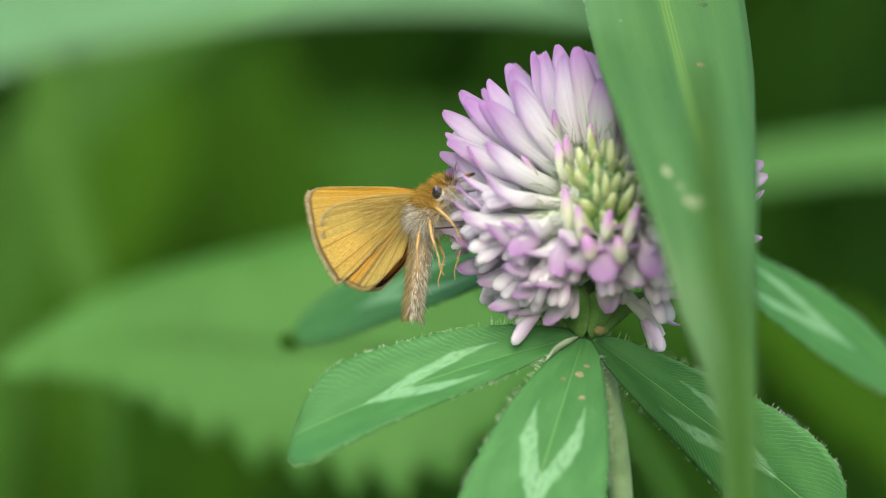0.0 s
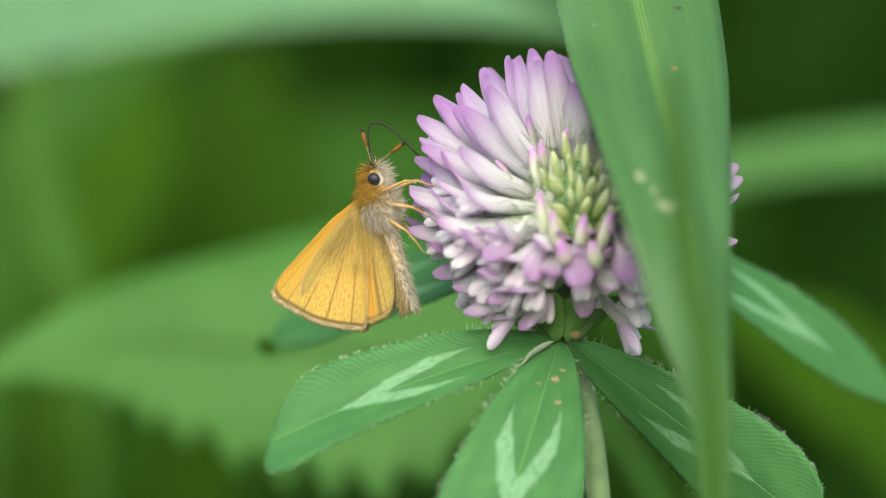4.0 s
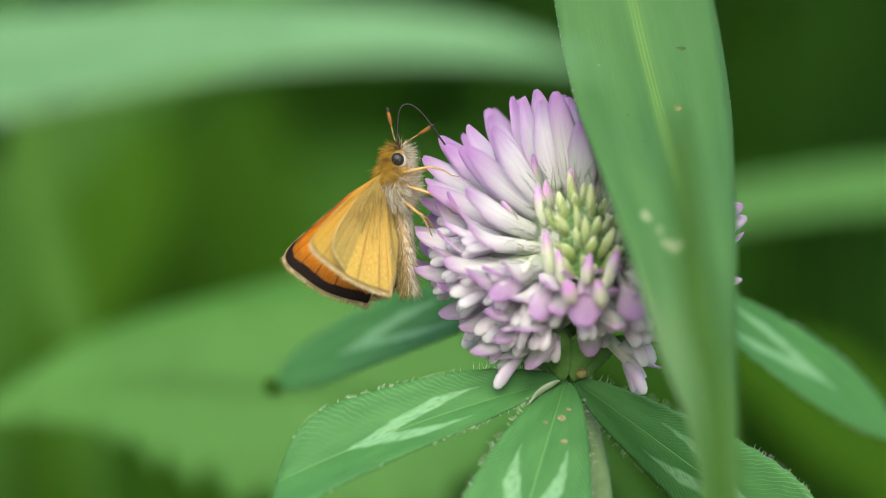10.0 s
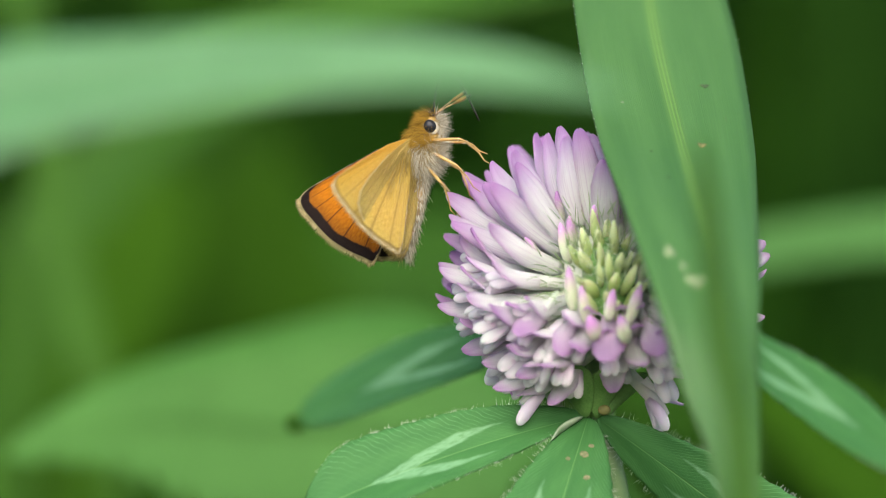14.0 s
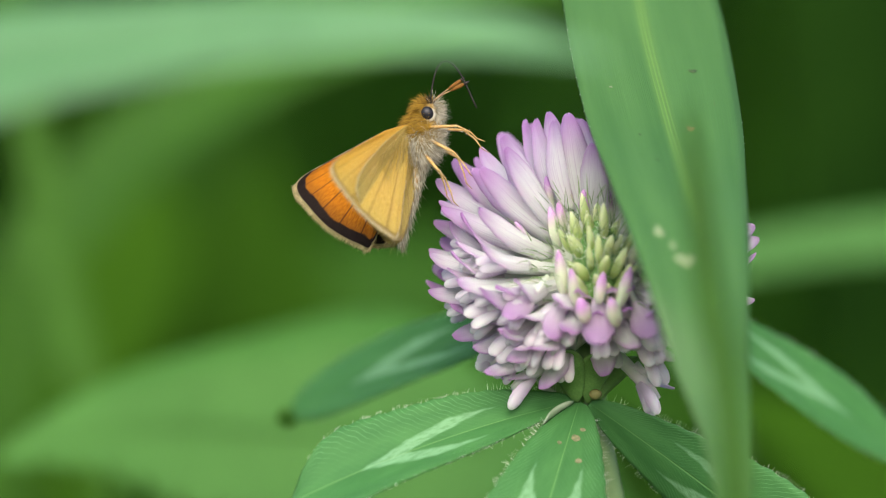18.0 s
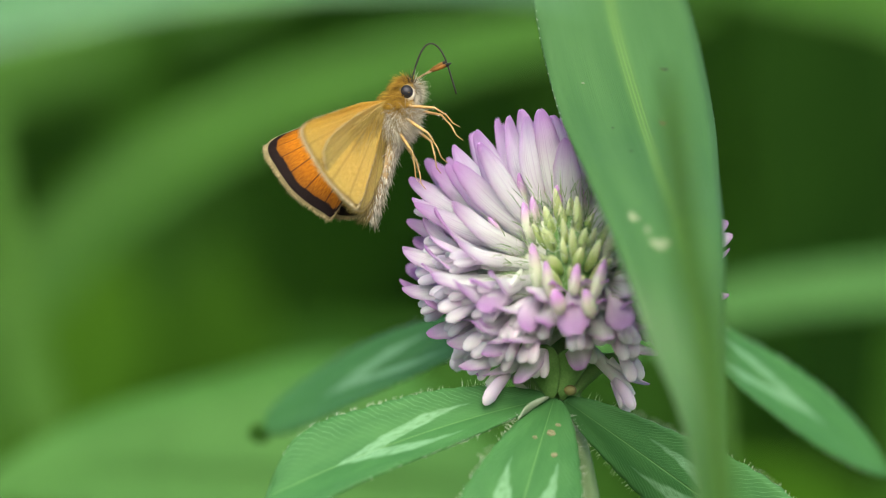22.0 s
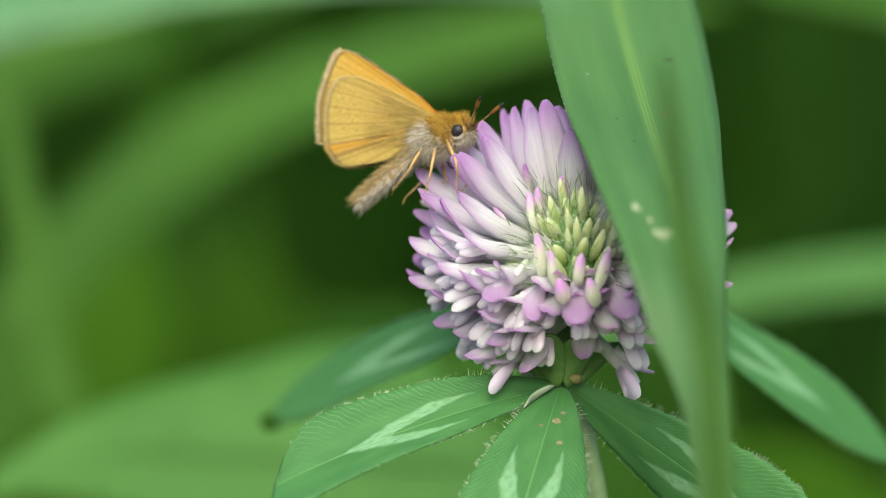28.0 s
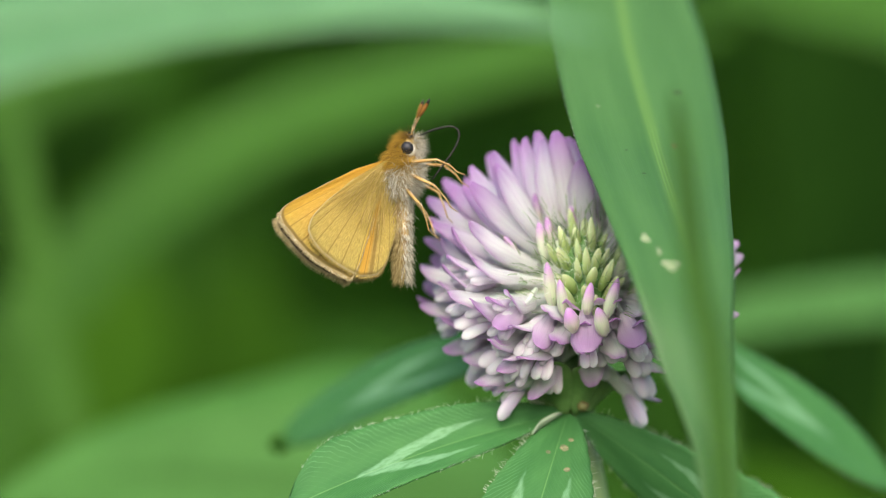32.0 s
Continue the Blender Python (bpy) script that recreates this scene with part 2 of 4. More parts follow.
CLOVER_LEAF = clover_leaf_material()
GRASS = grass_material()
BANNER = petal_material("clover_banner", (0.86, 0.87, 0.88), (0.56, 0.30, 0.64), 0.40, 1.02, 0.58, 0.5)
FRONT_BANNER = petal_material("clover_front_banner", (0.82, 0.75, 0.84), (0.60, 0.36, 0.67), 0.0, 0.75, 0.55, 0.3)
WING_PETAL = petal_material("clover_wing_petal", (0.75, 0.66, 0.80), (0.84, 0.82, 0.86), 0.2, 0.8, 0.58)
TUBE = petal_material("clover_tube", (0.70, 0.80, 0.60), (0.88, 0.90, 0.89), 0.0, 0.45, 0.58)
PINK_BUD = petal_material("clover_pink_bud", (0.62, 0.70, 0.50), (0.56, 0.32, 0.62), 0.3, 0.80, 0.35)
GREEN_BUD = petal_material("clover_green_bud", (0.36, 0.54, 0.13), (0.68, 0.78, 0.42), 0.0, 0.85, 0.4)
STEM = plain_material("green_stem", (0.15, 0.28, 0.11), (0.28, 0.43, 0.21), 300, 0.5, 0.1)
BRACT = leaf_material("bract", (0.09, 0.24, 0.05), (0.18, 0.38, 0.10), 400)
NODE = plain_material("node_brown", (0.09, 0.11, 0.03), (0.20, 0.17, 0.05), 900, 0.6)
CORE = plain_material("head_core", (0.60, 0.70, 0.50), (0.80, 0.84, 0.76), 900, 0.6, 0.2)
STIPULE = plain_material("pale_stipule", (0.24, 0.34, 0.20), (0.40, 0.50, 0.36), 500, 0.5, 0.3)
HAIR = fur_material("leaf_hair", (0.65, 0.75, 0.60), (0.92, 0.95, 0.90))
CALYX_HAIR = fur_material("calyx_hair", (0.12, 0.26, 0.07), (0.44, 0.58, 0.30))
WING_TOP = wing_material("wing_upper", True)
WING_UNDER = wing_material("wing_under", False)
HIND_UNDER = wing_material("hindwing_under", False, False)
FUR_ORANGE = fur_material("fur_orange", (0.13, 0.075, 0.012), (0.70, 0.44, 0.055))
FUR_PALE = fur_material("fur_pale", (0.28, 0.25, 0.15), (0.92, 0.90, 0.78))
FUR_TAN = fur_material("fur_tan", (0.20, 0.14, 0.05), (0.72, 0.60, 0.28))
FUR_FRINGE = fur_material("fur_fringe", (0.38, 0.30, 0.13), (0.82, 0.72, 0.42))
FUR_OLIVE = fur_material("fur_olive", (0.36, 0.27, 0.07), (0.76, 0.60, 0.20))
BODY = plain_material("body_scales", (0.20, 0.14, 0.05), (0.46, 0.34, 0.14), 900, 0.7)
ABDOMEN = plain_material("abdomen_scales", (0.28, 0.18, 0.07), (0.58, 0.43, 0.20), 1400, 0.7)
EYE = plain_material("eye", (0.008, 0.009, 0.011), (0.015, 0.016, 0.020), 800, 0.3, 0.0, 0.2)
LEG = plain_material("leg", (0.26, 0.155, 0.045), (0.46, 0.32, 0.13), 900, 0.7, 0.0, 0.2)
BLACK = plain_material("proboscis_black", (0.012, 0.011, 0.010), (0.022, 0.020, 0.018), 900, 0.5, 0.0, 0.15)
SHAFT = plain_material("antenna_shaft", (0.05, 0.03, 0.015), (0.30, 0.20, 0.08), 1500, 0.5)
CLUB = plain_material("antenna_club", (0.08, 0.035, 0.007), (0.20, 0.095, 0.020), 900, 0.7, 0.0, 0.1)
PALE_BLADE = leaf_material("pale_blade", (0.062, 0.180, 0.066), (0.088, 0.222, 0.092), 40, 0.2, 0.5, 0.4)
BROAD_LEAF = leaf_material("broad_leaf", (0.047, 0.158, 0.024), (0.072, 0.210, 0.040), 30, 0.35, 0.6, 0.2)
BENT_LEAF = leaf_material("bent_leaf", (0.031, 0.115, 0.018), (0.048, 0.155, 0.030), 30, 0.25, 0.6, 0.2)
MID_LEAF = leaf_material("mid_leaf", (0.026, 0.096, 0.005), (0.042, 0.135, 0.010), 25, 0.3, 0.6, 0.2)
# near-black green: the thicket's deep shade is put into the leaf colour
PAINTED_SHADE_LEAF = leaf_material("painted_shade_leaf", (0.005, 0.020, 0.002), (0.009, 0.032, 0.003), 25, 0.1, 0.85, 0.03)
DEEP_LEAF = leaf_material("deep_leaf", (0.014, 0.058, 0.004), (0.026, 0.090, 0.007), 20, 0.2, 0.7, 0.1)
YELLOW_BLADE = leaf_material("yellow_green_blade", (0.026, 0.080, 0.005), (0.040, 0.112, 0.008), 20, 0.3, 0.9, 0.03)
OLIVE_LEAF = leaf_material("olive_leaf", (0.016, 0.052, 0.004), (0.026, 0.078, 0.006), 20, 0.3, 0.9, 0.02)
STALK_GREEN = leaf_material("stalk_green", (0.018, 0.066, 0.005), (0.028, 0.092, 0.008), 60, 0.1, 0.6, 0.2)
RIB = plain_material("grass_midrib", (0.085, 0.22, 0.05), (0.14, 0.29, 0.07), 400, 0.5, 0.2)
FLECK_BROWN = plain_material("brown_fleck", (0.07, 0.10, 0.025), (0.17, 0.14, 0.05), 2500, 0.8)
FLECK_TAN = plain_material("tan_scar", (0.10, 0.13, 0.05), (0.24, 0.23, 0.12), 2500, 0.8)
FLECK_DARK = plain_material("dark_fleck", (0.02, 0.05, 0.012), (0.04, 0.08, 0.02), 2500, 0.8)
FLECK_PALE = plain_material("pale_fleck", (0.11, 0.18, 0.075), (0.18, 0.22, 0.12), 2500, 0.8)
SOIL = plain_material("soil", (0.032, 0.044, 0.016), (0.064, 0.084, 0.030), 25, 0.9)

# ---- mesh helpers ----


def V(x, y, z):
    return Vector((x, y, z)) * MM


def mesh_of(name, verts, faces, uvs=None, smooth=True, slots=None):
    me = bpy.data.meshes.new(name)
    me.from_pydata([tuple(v) for v in verts], [], faces)
    if uvs:
        layer = me.uv_layers.new(name="UVMap")
        for poly in me.polygons:
            for li in poly.loop_indices:
                layer.data[li].uv = uvs[me.loops[li].vertex_index]
    if smooth:
        me.polygons.foreach_set("use_smooth", [True] * len(me.polygons))
    if slots:
        me.polygons.foreach_set("material_index", slots)
    me.update()
    return me


def part(name, me, material, parent, label="", m=None):
    """Link a mesh as one object under a thing or a part."""
    if not me.materials:
        for mat in material if isinstance(material, (list, tuple)) else (material,):
            me.materials.append(mat)
    ob = new(name, me)
    ob.parent = parent
    if m is not None:
        ob.matrix_basis = m
    if label:
        tagged(ob, label)
    return ob


def thing(name, at, label, category, group="", kind=""):
    ob = new(name)
    ob.empty_display_size = 0.01
    ob.location = at
    return tagged(ob, label, category, group, kind)


def spline(points, count):
    """Catmull-Rom through the points (tuples of any length), count samples."""
    pts = [np.array(p, float) for p in points]
    pts = [2 * pts[0] - pts[1]] + pts + [2 * pts[-1] - pts[-2]]
    out = []
    for i in range(count):
        s = i / (count - 1) * (len(pts) - 3)
        k = min(int(s), len(pts) - 4)
        f = s - k
        a, b, c, d = pts[k:k + 4]
        out.append(0.5 * (2 * b + (c - a) * f + (2 * a - 5 * b + 4 * c - d) * f * f + (3 * b - a - 3 * c + d) * f ** 3))
    return out


def tube_data(path, radii, sides=8, squash=1.0):
    """Loft of rings along a path; returns verts, faces, uvs."""
    verts, faces, uvs = [], [], []
    up = Vector((0.13, 0.2, 1)).normalized()
    n = len(path)
    for i, p in enumerate(path):
        d = (path[min(i + 1, n - 1)] - path[max(i - 1, 0)]).normalized()
        a = d.cross(up)
        if a.length < 0.1:
            a = d.cross(Vector((1, 0, 0)))
        a.normalize()
        b = d.cross(a)
        for k in range(sides):
            w = 2 * math.pi * k / sides
            verts.append(p + (a * math.cos(w) + b * math.sin(w) * squash) * radii[i])
            uvs.append((k / sides, i / (n - 1)))
    for i in range(n - 1):
        for k in range(sides):
            k2 = (k + 1) % sides
            faces.append((i * sides + k, i * sides + k2, (i + 1) * sides + k2, (i + 1) * sides + k))
    faces.append(tuple(range(sides - 1, -1, -1)))
    faces.append(tuple((n - 1) * sides + k for k in range(sides)))
    return verts, faces, uvs


def tube(name, path, radii, sides=8, squash=1.0):
    return mesh_of(name, *tube_data(path, radii, sides, squash))


def sheet(name, fn, nu, nv, thick, two_sided=False):
    """A thin closed solid from a surface fn(u, v) -> Vector, u and v in 0..1."""
    grid = [[fn(i / nu, j / nv) for i in range(nu + 1)] for j in range(nv + 1)]
    verts, uvs = [], []
    for sgn in (0.5, -0.5):
        for j in range(nv + 1):
            for i in range(nu + 1):
                du = grid[j][min(i + 1, nu)] - grid[j][max(i - 1, 0)]
                dv = grid[min(j + 1, nv)][i] - grid[max(j - 1, 0)][i]
                nrm = du.cross(dv)
                nrm = nrm.normalized() if nrm.length > 1e-14 else Vector((0, 0, 1))
                verts.append(grid[j][i] + nrm * thick * sgn)
                uvs.append((i / nu, j / nv))
    faces, slots = [], []
    w, off = nu + 1, (nu + 1) * (nv + 1)
    for j in range(nv):
        for i in range(nu):
            q = (j * w + i, j * w + i + 1, (j + 1) * w + i + 1, (j + 1) * w + i)
            faces.append(q), slots.append(0)
            faces.append(tuple(x + off for x in reversed(q))), slots.append(1)
    ring = [i for i in range(nu)] + [j * w + nu for j in range(nv)] + [nv * w + i for i in range(nu, 0, -1)] \
        + [j * w for j in range(nv, 0, -1)]
    for a, b in zip(ring, ring[1:] + ring[:1]):
        faces.append((b, a, a + off, b + off)), slots.append(0)
    return mesh_of(name, verts, faces, uvs, True, slots if two_sided else None)


def hairs(name, roots, radius):
    """Many thin three-sided cones; roots are (start, end) pairs with a bend towards gravity."""
    verts, faces = [], []
    for a, b in roots:
        d = b - a
        s = d.orthogonal().normalized() * radius
        t = d.cross(s).normalized() * radius
        i = len(verts)
        mid = a + d * 0.55 + Vector((0, 0, 0.05)) * d.length
        for p, r in ((a, 1.0), (mid, 0.7)):
            for k in range(3):
                w = 2.094 * k
                verts.append(p + (s * math.cos(w) + t * math.sin(w)) * r)
        verts.append(b)
        for k in range(3):
            k2 = (k + 1) % 3
            faces.append((i + k, i + k2, i + 3 + k2, i + 3 + k))
            faces.append((i + 3 + k, i + 3 + k2, i + 6))
    return mesh_of(name, verts, faces)


def blob(name, centre, axes, rot=None, rings=10, sides=14, shape=None):
    """An ellipsoid-like closed form; shape(t) scales the radius along its z axis, t in 0..1."""
    verts, faces = [], []
    rot = rot or Matrix.Identity(3)
    for j in range(rings + 1):
        th = math.pi * (0.02 + 0.96 * j / rings)
        for k in range(sides):
            w = 2 * math.pi * k / sides
            r = math.sin(th) * (shape(j / rings) if shape else 1)
            verts.append(centre + rot @ Vector((axes[0] * r * math.cos(w), axes[1] * r * math.sin(w), -axes[2] * math.cos(th))))
    for j in range(rings):
        for k in range(sides):
            k2 = (k + 1) % sides
            faces.append((j * sides + k, j * sides + k2, (j + 1) * sides + k2, (j + 1) * sides + k))
    faces.append(tuple(range(sides - 1, -1, -1)))
    faces.append(tuple(rings * sides + k for k in range(sides)))
    uvs = [(k / sides, j / rings) for j in range(rings + 1) for k in range(sides)]
    return mesh_of(name, verts, faces, uvs)


def ribbon(name, points, normal, count=40, thick=0.3, fold=0.15, nu=6, serrate=0.0, teeth=0):
    """A leaf blade along control points (x, y, z, half width) in mm, broad side square to normal."""
    rows = spline(points, count + 1)
    nrm = Vector(normal).normalized()

    def fn(u, v):
        k = min(int(v * count + 0.5), count)
        p = rows[k]
        q0, q1 = rows[max(k - 1, 0)], rows[min(k + 1, count)]
        d = Vector(q1[:3] - q0[:3]).normalized()
        side = d.cross(nrm).normalized()
        up = side.cross(d).normalized()
        w = max(p[3], 0.05)
        if serrate and u < 0.5:
            w *= 1 + serrate * (1 - 2 * ((v * teeth) % 1.0))
        s = 2 * u - 1
        return (Vector(p[:3]) + side * s * w + up * fold * w * (s * s - 0.3)) * MM
    return sheet(name, fn, nu, count, thick * MM)


GROUND = -260.0

# ---- ground ----


def build_ground():
    verts, faces = [], []
    n, w = 48, 48
    for j in range(n + 1):
        for i in range(w + 1):
            x, y = (i / w * 2 - 1), (j / n * 2 - 1)
            x, y = 60 * x * abs(x) ** 3, 60 * y * abs(y) ** 3
            near = math.exp(-(x * x + y * y) / 4)
            verts.append((x, y, GROUND * MM + 0.012 * near * noise.noise((x * 6, y * 6, 0)) + 0.1 * noise.noise((x * .3, y * .3, 3)) * (1 - near)))
    for j in range(n):
        for i in range(w):
            a = j * (w + 1) + i
            faces.append((a, a + 1, a + w + 2, a + w + 1))
    g = new("ground", mesh_of("ground", verts, faces))
    g.data.materials.append(SOIL)
    tagged(g, "dark mossy soil of a meadow", "ground", kind="structure")


build_ground()

# ---- the clover ----
HEAD = Vector((12.8, -2.0, -0.3))          # middle of the flower head, mm
AXIS = Vector((0.0, -0.96, 0.27)).normalized()


def floret_tube_mesh(k, reach=1.0):
    """The white corolla tube, slender at the calyx and widening to the mouth."""
    rnd = random.Random(k)
    bend = rnd.uniform(0.0, 0.2)
    path = [V(bend * (t / 10) ** 2 * 1.2, 0, t * reach) for t in (0, 1.5, 3, 5, 7, 8.3, 9.0)]
    return tube("floret", path, [r * MM for r in (0.30, 0.44, 0.50, 0.54, 0.54, 0.42, 0.2)], 8)


def banner_mesh(k, long, front=False, small=False):
    """The standard petal: wrapped round the tube below, arched and spread above, narrowed to a blunt tip."""
    rnd = random.Random(50 + k)
    if front:
        wide, curl, length, start, tip = rnd.uniform(1.9, 2.2), rnd.uniform(0.3, 0.8), rnd.uniform(6.0, 7.0), 3.6, 0.62
    elif long:
        wide, curl, length, start, tip = rnd.uniform(1.05, 1.45), rnd.uniform(0.0, 1.1), rnd.uniform(8.2, 9.8), 3.2, 0.54
    elif small:
        wide, curl, length, start, tip = rnd.uniform(0.95, 1.2), rnd.uniform(0.6, 1.0), rnd.uniform(3.2, 3.9), 5.6, 0.55
    else:
        wide, curl, length, start, tip = rnd.uniform(0.95, 1.3), rnd.uniform(0.4, 2.6), rnd.uniform(5.2, 6.5), 5.6, 0.62
    nick, skew, twist = rnd.uniform(0.0, 0.1), rnd.uniform(-0.35, 0.35), rnd.uniform(-0.3, 0.3)

    def fn(u, v):
        s, v = 2 * u - 1, 1 - (1 - v) ** 1.35
        w = 0.66 + (wide - 0.66) * math.sin(math.pi / 2 * min(v / 0.55, 1)) ** 1.3
        if v > 0.55:
            q = (v - 0.55) / 0.45
            w = wide + (wide * tip - wide) * (3 * q * q - 2 * q ** 3)
        if v > 0.80:
            w *= math.sqrt(max(1 - 0.98 * ((v - 0.80) / 0.20) ** 2.2, 0.02))
        w *= 1 + 0.035 * math.sin(31 * v + k) * v * v
        ang = s * (1.7 - 1.25 * min(v * 1.25, 1.0) + 0.35 * v ** 3)
        r = w / max(math.sin(min(abs(1.7 - 1.25 * min(v * 1.25, 1.0) + 0.35 * v ** 3), 1.57)), 0.3)
        x = 0.72 + curl * v ** 2.2 - r * (1 - math.cos(ang)) + 0.05 * math.sin(9 * v + 3 * s + k)
        y = r * math.sin(ang) + skew * v * v + twist * v * (x - 0.72)
        return V(x, y, start + length * v - nick * (1 - s * s) * v ** 6)
    return sheet("banner", fn, 8, 22, 0.10 * MM)


def wing_petal_mesh(k, side, spread=0.0):
    """One of the two white side lobes, plump and blunt; side 0 is the keel between them."""
    rnd = random.Random(90 + k)
    length = rnd.uniform(2.7, 3.8) * (0.78 if side == 0 else 1)
    out = rnd.uniform(0.15, 0.55) + spread
    ts = (0, 0.15, 0.35, 0.55, 0.75, 0.9, 0.975, 1.0)
    rs = (0.30, 0.46, 0.60, 0.70, 0.72, 0.58, 0.34, 0.12)
    path = [V(-0.25 - 0.65 * t * t * (1.7 if side == 0 else 1), side * (0.3 + out * t), 7.0 + length * t) for t in ts]
    return tube("wing_petal", path, [r * (0.8 if side == 0 else 1) * MM for r in rs], 10, 0.62)


def aligned(origin, d, toward, roll=0.0, size=1.0):
    """Pose with local z along d and local x as near as can be to toward."""
    z = d.normalized()
    x = (toward - z * toward.dot(z)).normalized()
    m = Matrix((x, z.cross(x), z)).transposed().to_4x4()
    return Matrix.Translation(origin * MM) @ m @ pose(0, 0, 0, 0, 0, roll) @ Matrix.Diagonal((size, size, size, 1))


def head_direction(theta, az):
    """Direction at the angle theta from the head's axis; az 0 is up, 90 towards +x."""
    side = Vector((1, 0, 0))
    up = side.cross(AXIS)
    if up.z < 0:
        up = -up
    t, a = radians(theta), radians(az)
    return (AXIS * math.cos(t) + (up * math.cos(a) + side * math.sin(a)) * math.sin(t)).normalized()


def bud_mesh(name, length, r, k):
    rnd = random.Random(k)
    bend = rnd.uniform(-0.4, 0.4)
    ts = (0, 0.15, 0.35, 0.55, 0.75, 0.9, 1.0)
    rs = (0.45, 0.8, 1.0, 0.93, 0.72, 0.45, 0.12)
    return tube(name, [V(bend * t * t, 0, length * t) for t in ts], [r * q * MM for q in rs], 8, 0.85)


def leaflet_fn(base, tip, side, half, droop, cup, wave=0.0, rise=0.62, end=5.0, taper=0.5):
    """Surface of an egg-shaped leaflet from base to tip (mm); side: its left-to-right direction."""
    b, t, s = Vector(base), Vector(tip), Vector(side).normalized()
    axis = t - b
    up = s.cross(axis).normalized()
    if up.z < 0:
        up = -up

    def fn(u, v):
        k = 2 * u - 1
        w = half * 1.12 * v ** rise * max(1 - v ** end, 0) ** taper * (1 + 0.016 * math.sin(95 * v)) + 0.12
        p = b + axis * v + up * droop * 4 * v * (1 - v)
        p += s * k * w + up * (cup * w * abs(k) ** 1.3) + up * wave * math.sin(9 * v + 2 * k) * k * k
        return p * MM
    return fn


def margin_hairs(fn, count, length, seed):
    rnd = random.Random(seed)
    roots = []
    for i in range(count):
        for u, inner in ((0.0, 0.12), (1.0, 0.88)):
            v = rnd.uniform(0.06, 0.98)
            a = fn(u, v)
            out = (a - fn(inner, v))
            if out.length < 1e-7:
                continue
            d = out.normalized() + Vector((rnd.uniform(-.5, .5), rnd.uniform(-.5, .5), rnd.uniform(-.1, .6)))
            roots.append((a, a + d.normalized() * length * (1.7 if v < 0.35 else 1.0) * MM * rnd.uniform(0.5, 1.2)))
    return roots


def build_clover():
    root = V(14, 22, GROUND)
    plant = thing("red_clover", root, "pink red clover in bloom with chevron-marked trefoil leaves in a meadow", "flower")
    off = -root

    def put(name, me, mat, label="", m=None, parent=None):
        m = m or Matrix.Identity(4)
        return part(name, me, mat, parent or plant, label, Matrix.Translation(off) @ m if parent is None else m)

    # stem
    path = [Vector(p[:3]) * MM for p in spline([(14, 22, GROUND), (16, 17, -150), (17, 10, -60), (15.3, 4, -26), (12.8, 0, -13), (12.4, -1.5, -4)], 24)]
    put("stem", tube("stem", path, [1.15 * MM] * 22 + [1.6 * MM, 2.0 * MM], 10), STEM)
    # receptacle under the buds
    put("receptacle", blob("receptacle", (HEAD + Vector((0, 1.5, 0.4))) * MM, (6.4 * MM, 5.4 * MM, 6.2 * MM)), CORE, "pale green massed floret bases at the core of the head")

    tubes, stubs = [floret_tube_mesh(k) for k in range(5)], [floret_tube_mesh(k, 0.55) for k in range(3)]
    banners = {True: [banner_mesh(k, True) for k in range(10)], False: [banner_mesh(k, False) for k in range(6)]}
    fronts = [banner_mesh(k + 20, True, True) for k in range(4)]
    hoods = [banner_mesh(k + 40, False, False, True) for k in range(3)]
    wings = [[wing_petal_mesh(k, s) for s in (-1, 0, 1)] for k in range(5)]
    agape = [[wing_petal_mesh(k + 30, s, 0.7) for s in (-1, 0, 1)] for k in range(3)]
    rnd = random.Random(7)

    def floret(theta, az, reach, size=1.0, start=None, d=None, toward=None, broad=False):
        d = d or head_direction(theta, az)
        origin = (start or HEAD + d * (reach - 12.0 * size))
        m = aligned(origin, d, toward or AXIS * 0.85 + Vector((0, 0, 0.7)), rnd.uniform(-28, 28), size)
        long = d.z > 0.30 and start is None
        f = put("floret", rnd.choice(stubs if long and theta < 74 else tubes), TUBE, m=m)
        petal = rnd.choice(fronts if broad else hoods if start else banners[long])
        part("banner", petal, FRONT_BANNER if broad else BANNER, f, m=pose(0, 0, 0, rnd.uniform(-4, 4), rnd.uniform(-3, 6), 0))
        for w in () if long and (theta < 74 or abs((az + 180) % 360 - 180) < 42) else rnd.choice(agape if start and not broad else wings):
            part("wing_petal", w, WING_PETAL, f)

    # angle from the axis, number round the ring, reach
    rings = ((50, 15, 14.0), (60, 21, 14.9), (69, 25, 15.3), (78, 28, 15.6), (88, 29, 15.7), (98, 27, 15.5), (110, 20, 15.2))
    for r, (theta, count, reach) in enumerate(rings):
        for i in range(count):
            az = 360 * (i + 0.5 * (r % 2)) / count + rnd.uniform(-4, 4)
            a = abs((az + 180) % 360 - 180)            # 0 above, 180 below
            low = max(0.0, (a - 100) / 80)
            if r == 0 and a < 80:
                continue
            if r >= 5 and a > 128:
                continue
            if r == 6 and a < 50 and i % 2:
                continue
            if a > 105 and ((r == 4 and i % 2) or (r == 3 and a > 150) or rnd.random() < 0.08):
                continue
            th = theta - 9 * low + rnd.uniform(-3.5, 3.5)
            flank = math.exp(-((a - 90) / 36) ** 2) * (0.4 if az > 180 else 0.4)
            floret(th, az, reach - (1.7 if az > 180 else 4.0) * low + flank + rnd.uniform(-1.2, 0.6) + 0.45 * math.exp(-((az - 315) / 38) ** 2) - 1.4 * math.exp(-((az - 10) / 22) ** 2), rnd.uniform(0.98, 1.14) * (1 - 0.08 * low))
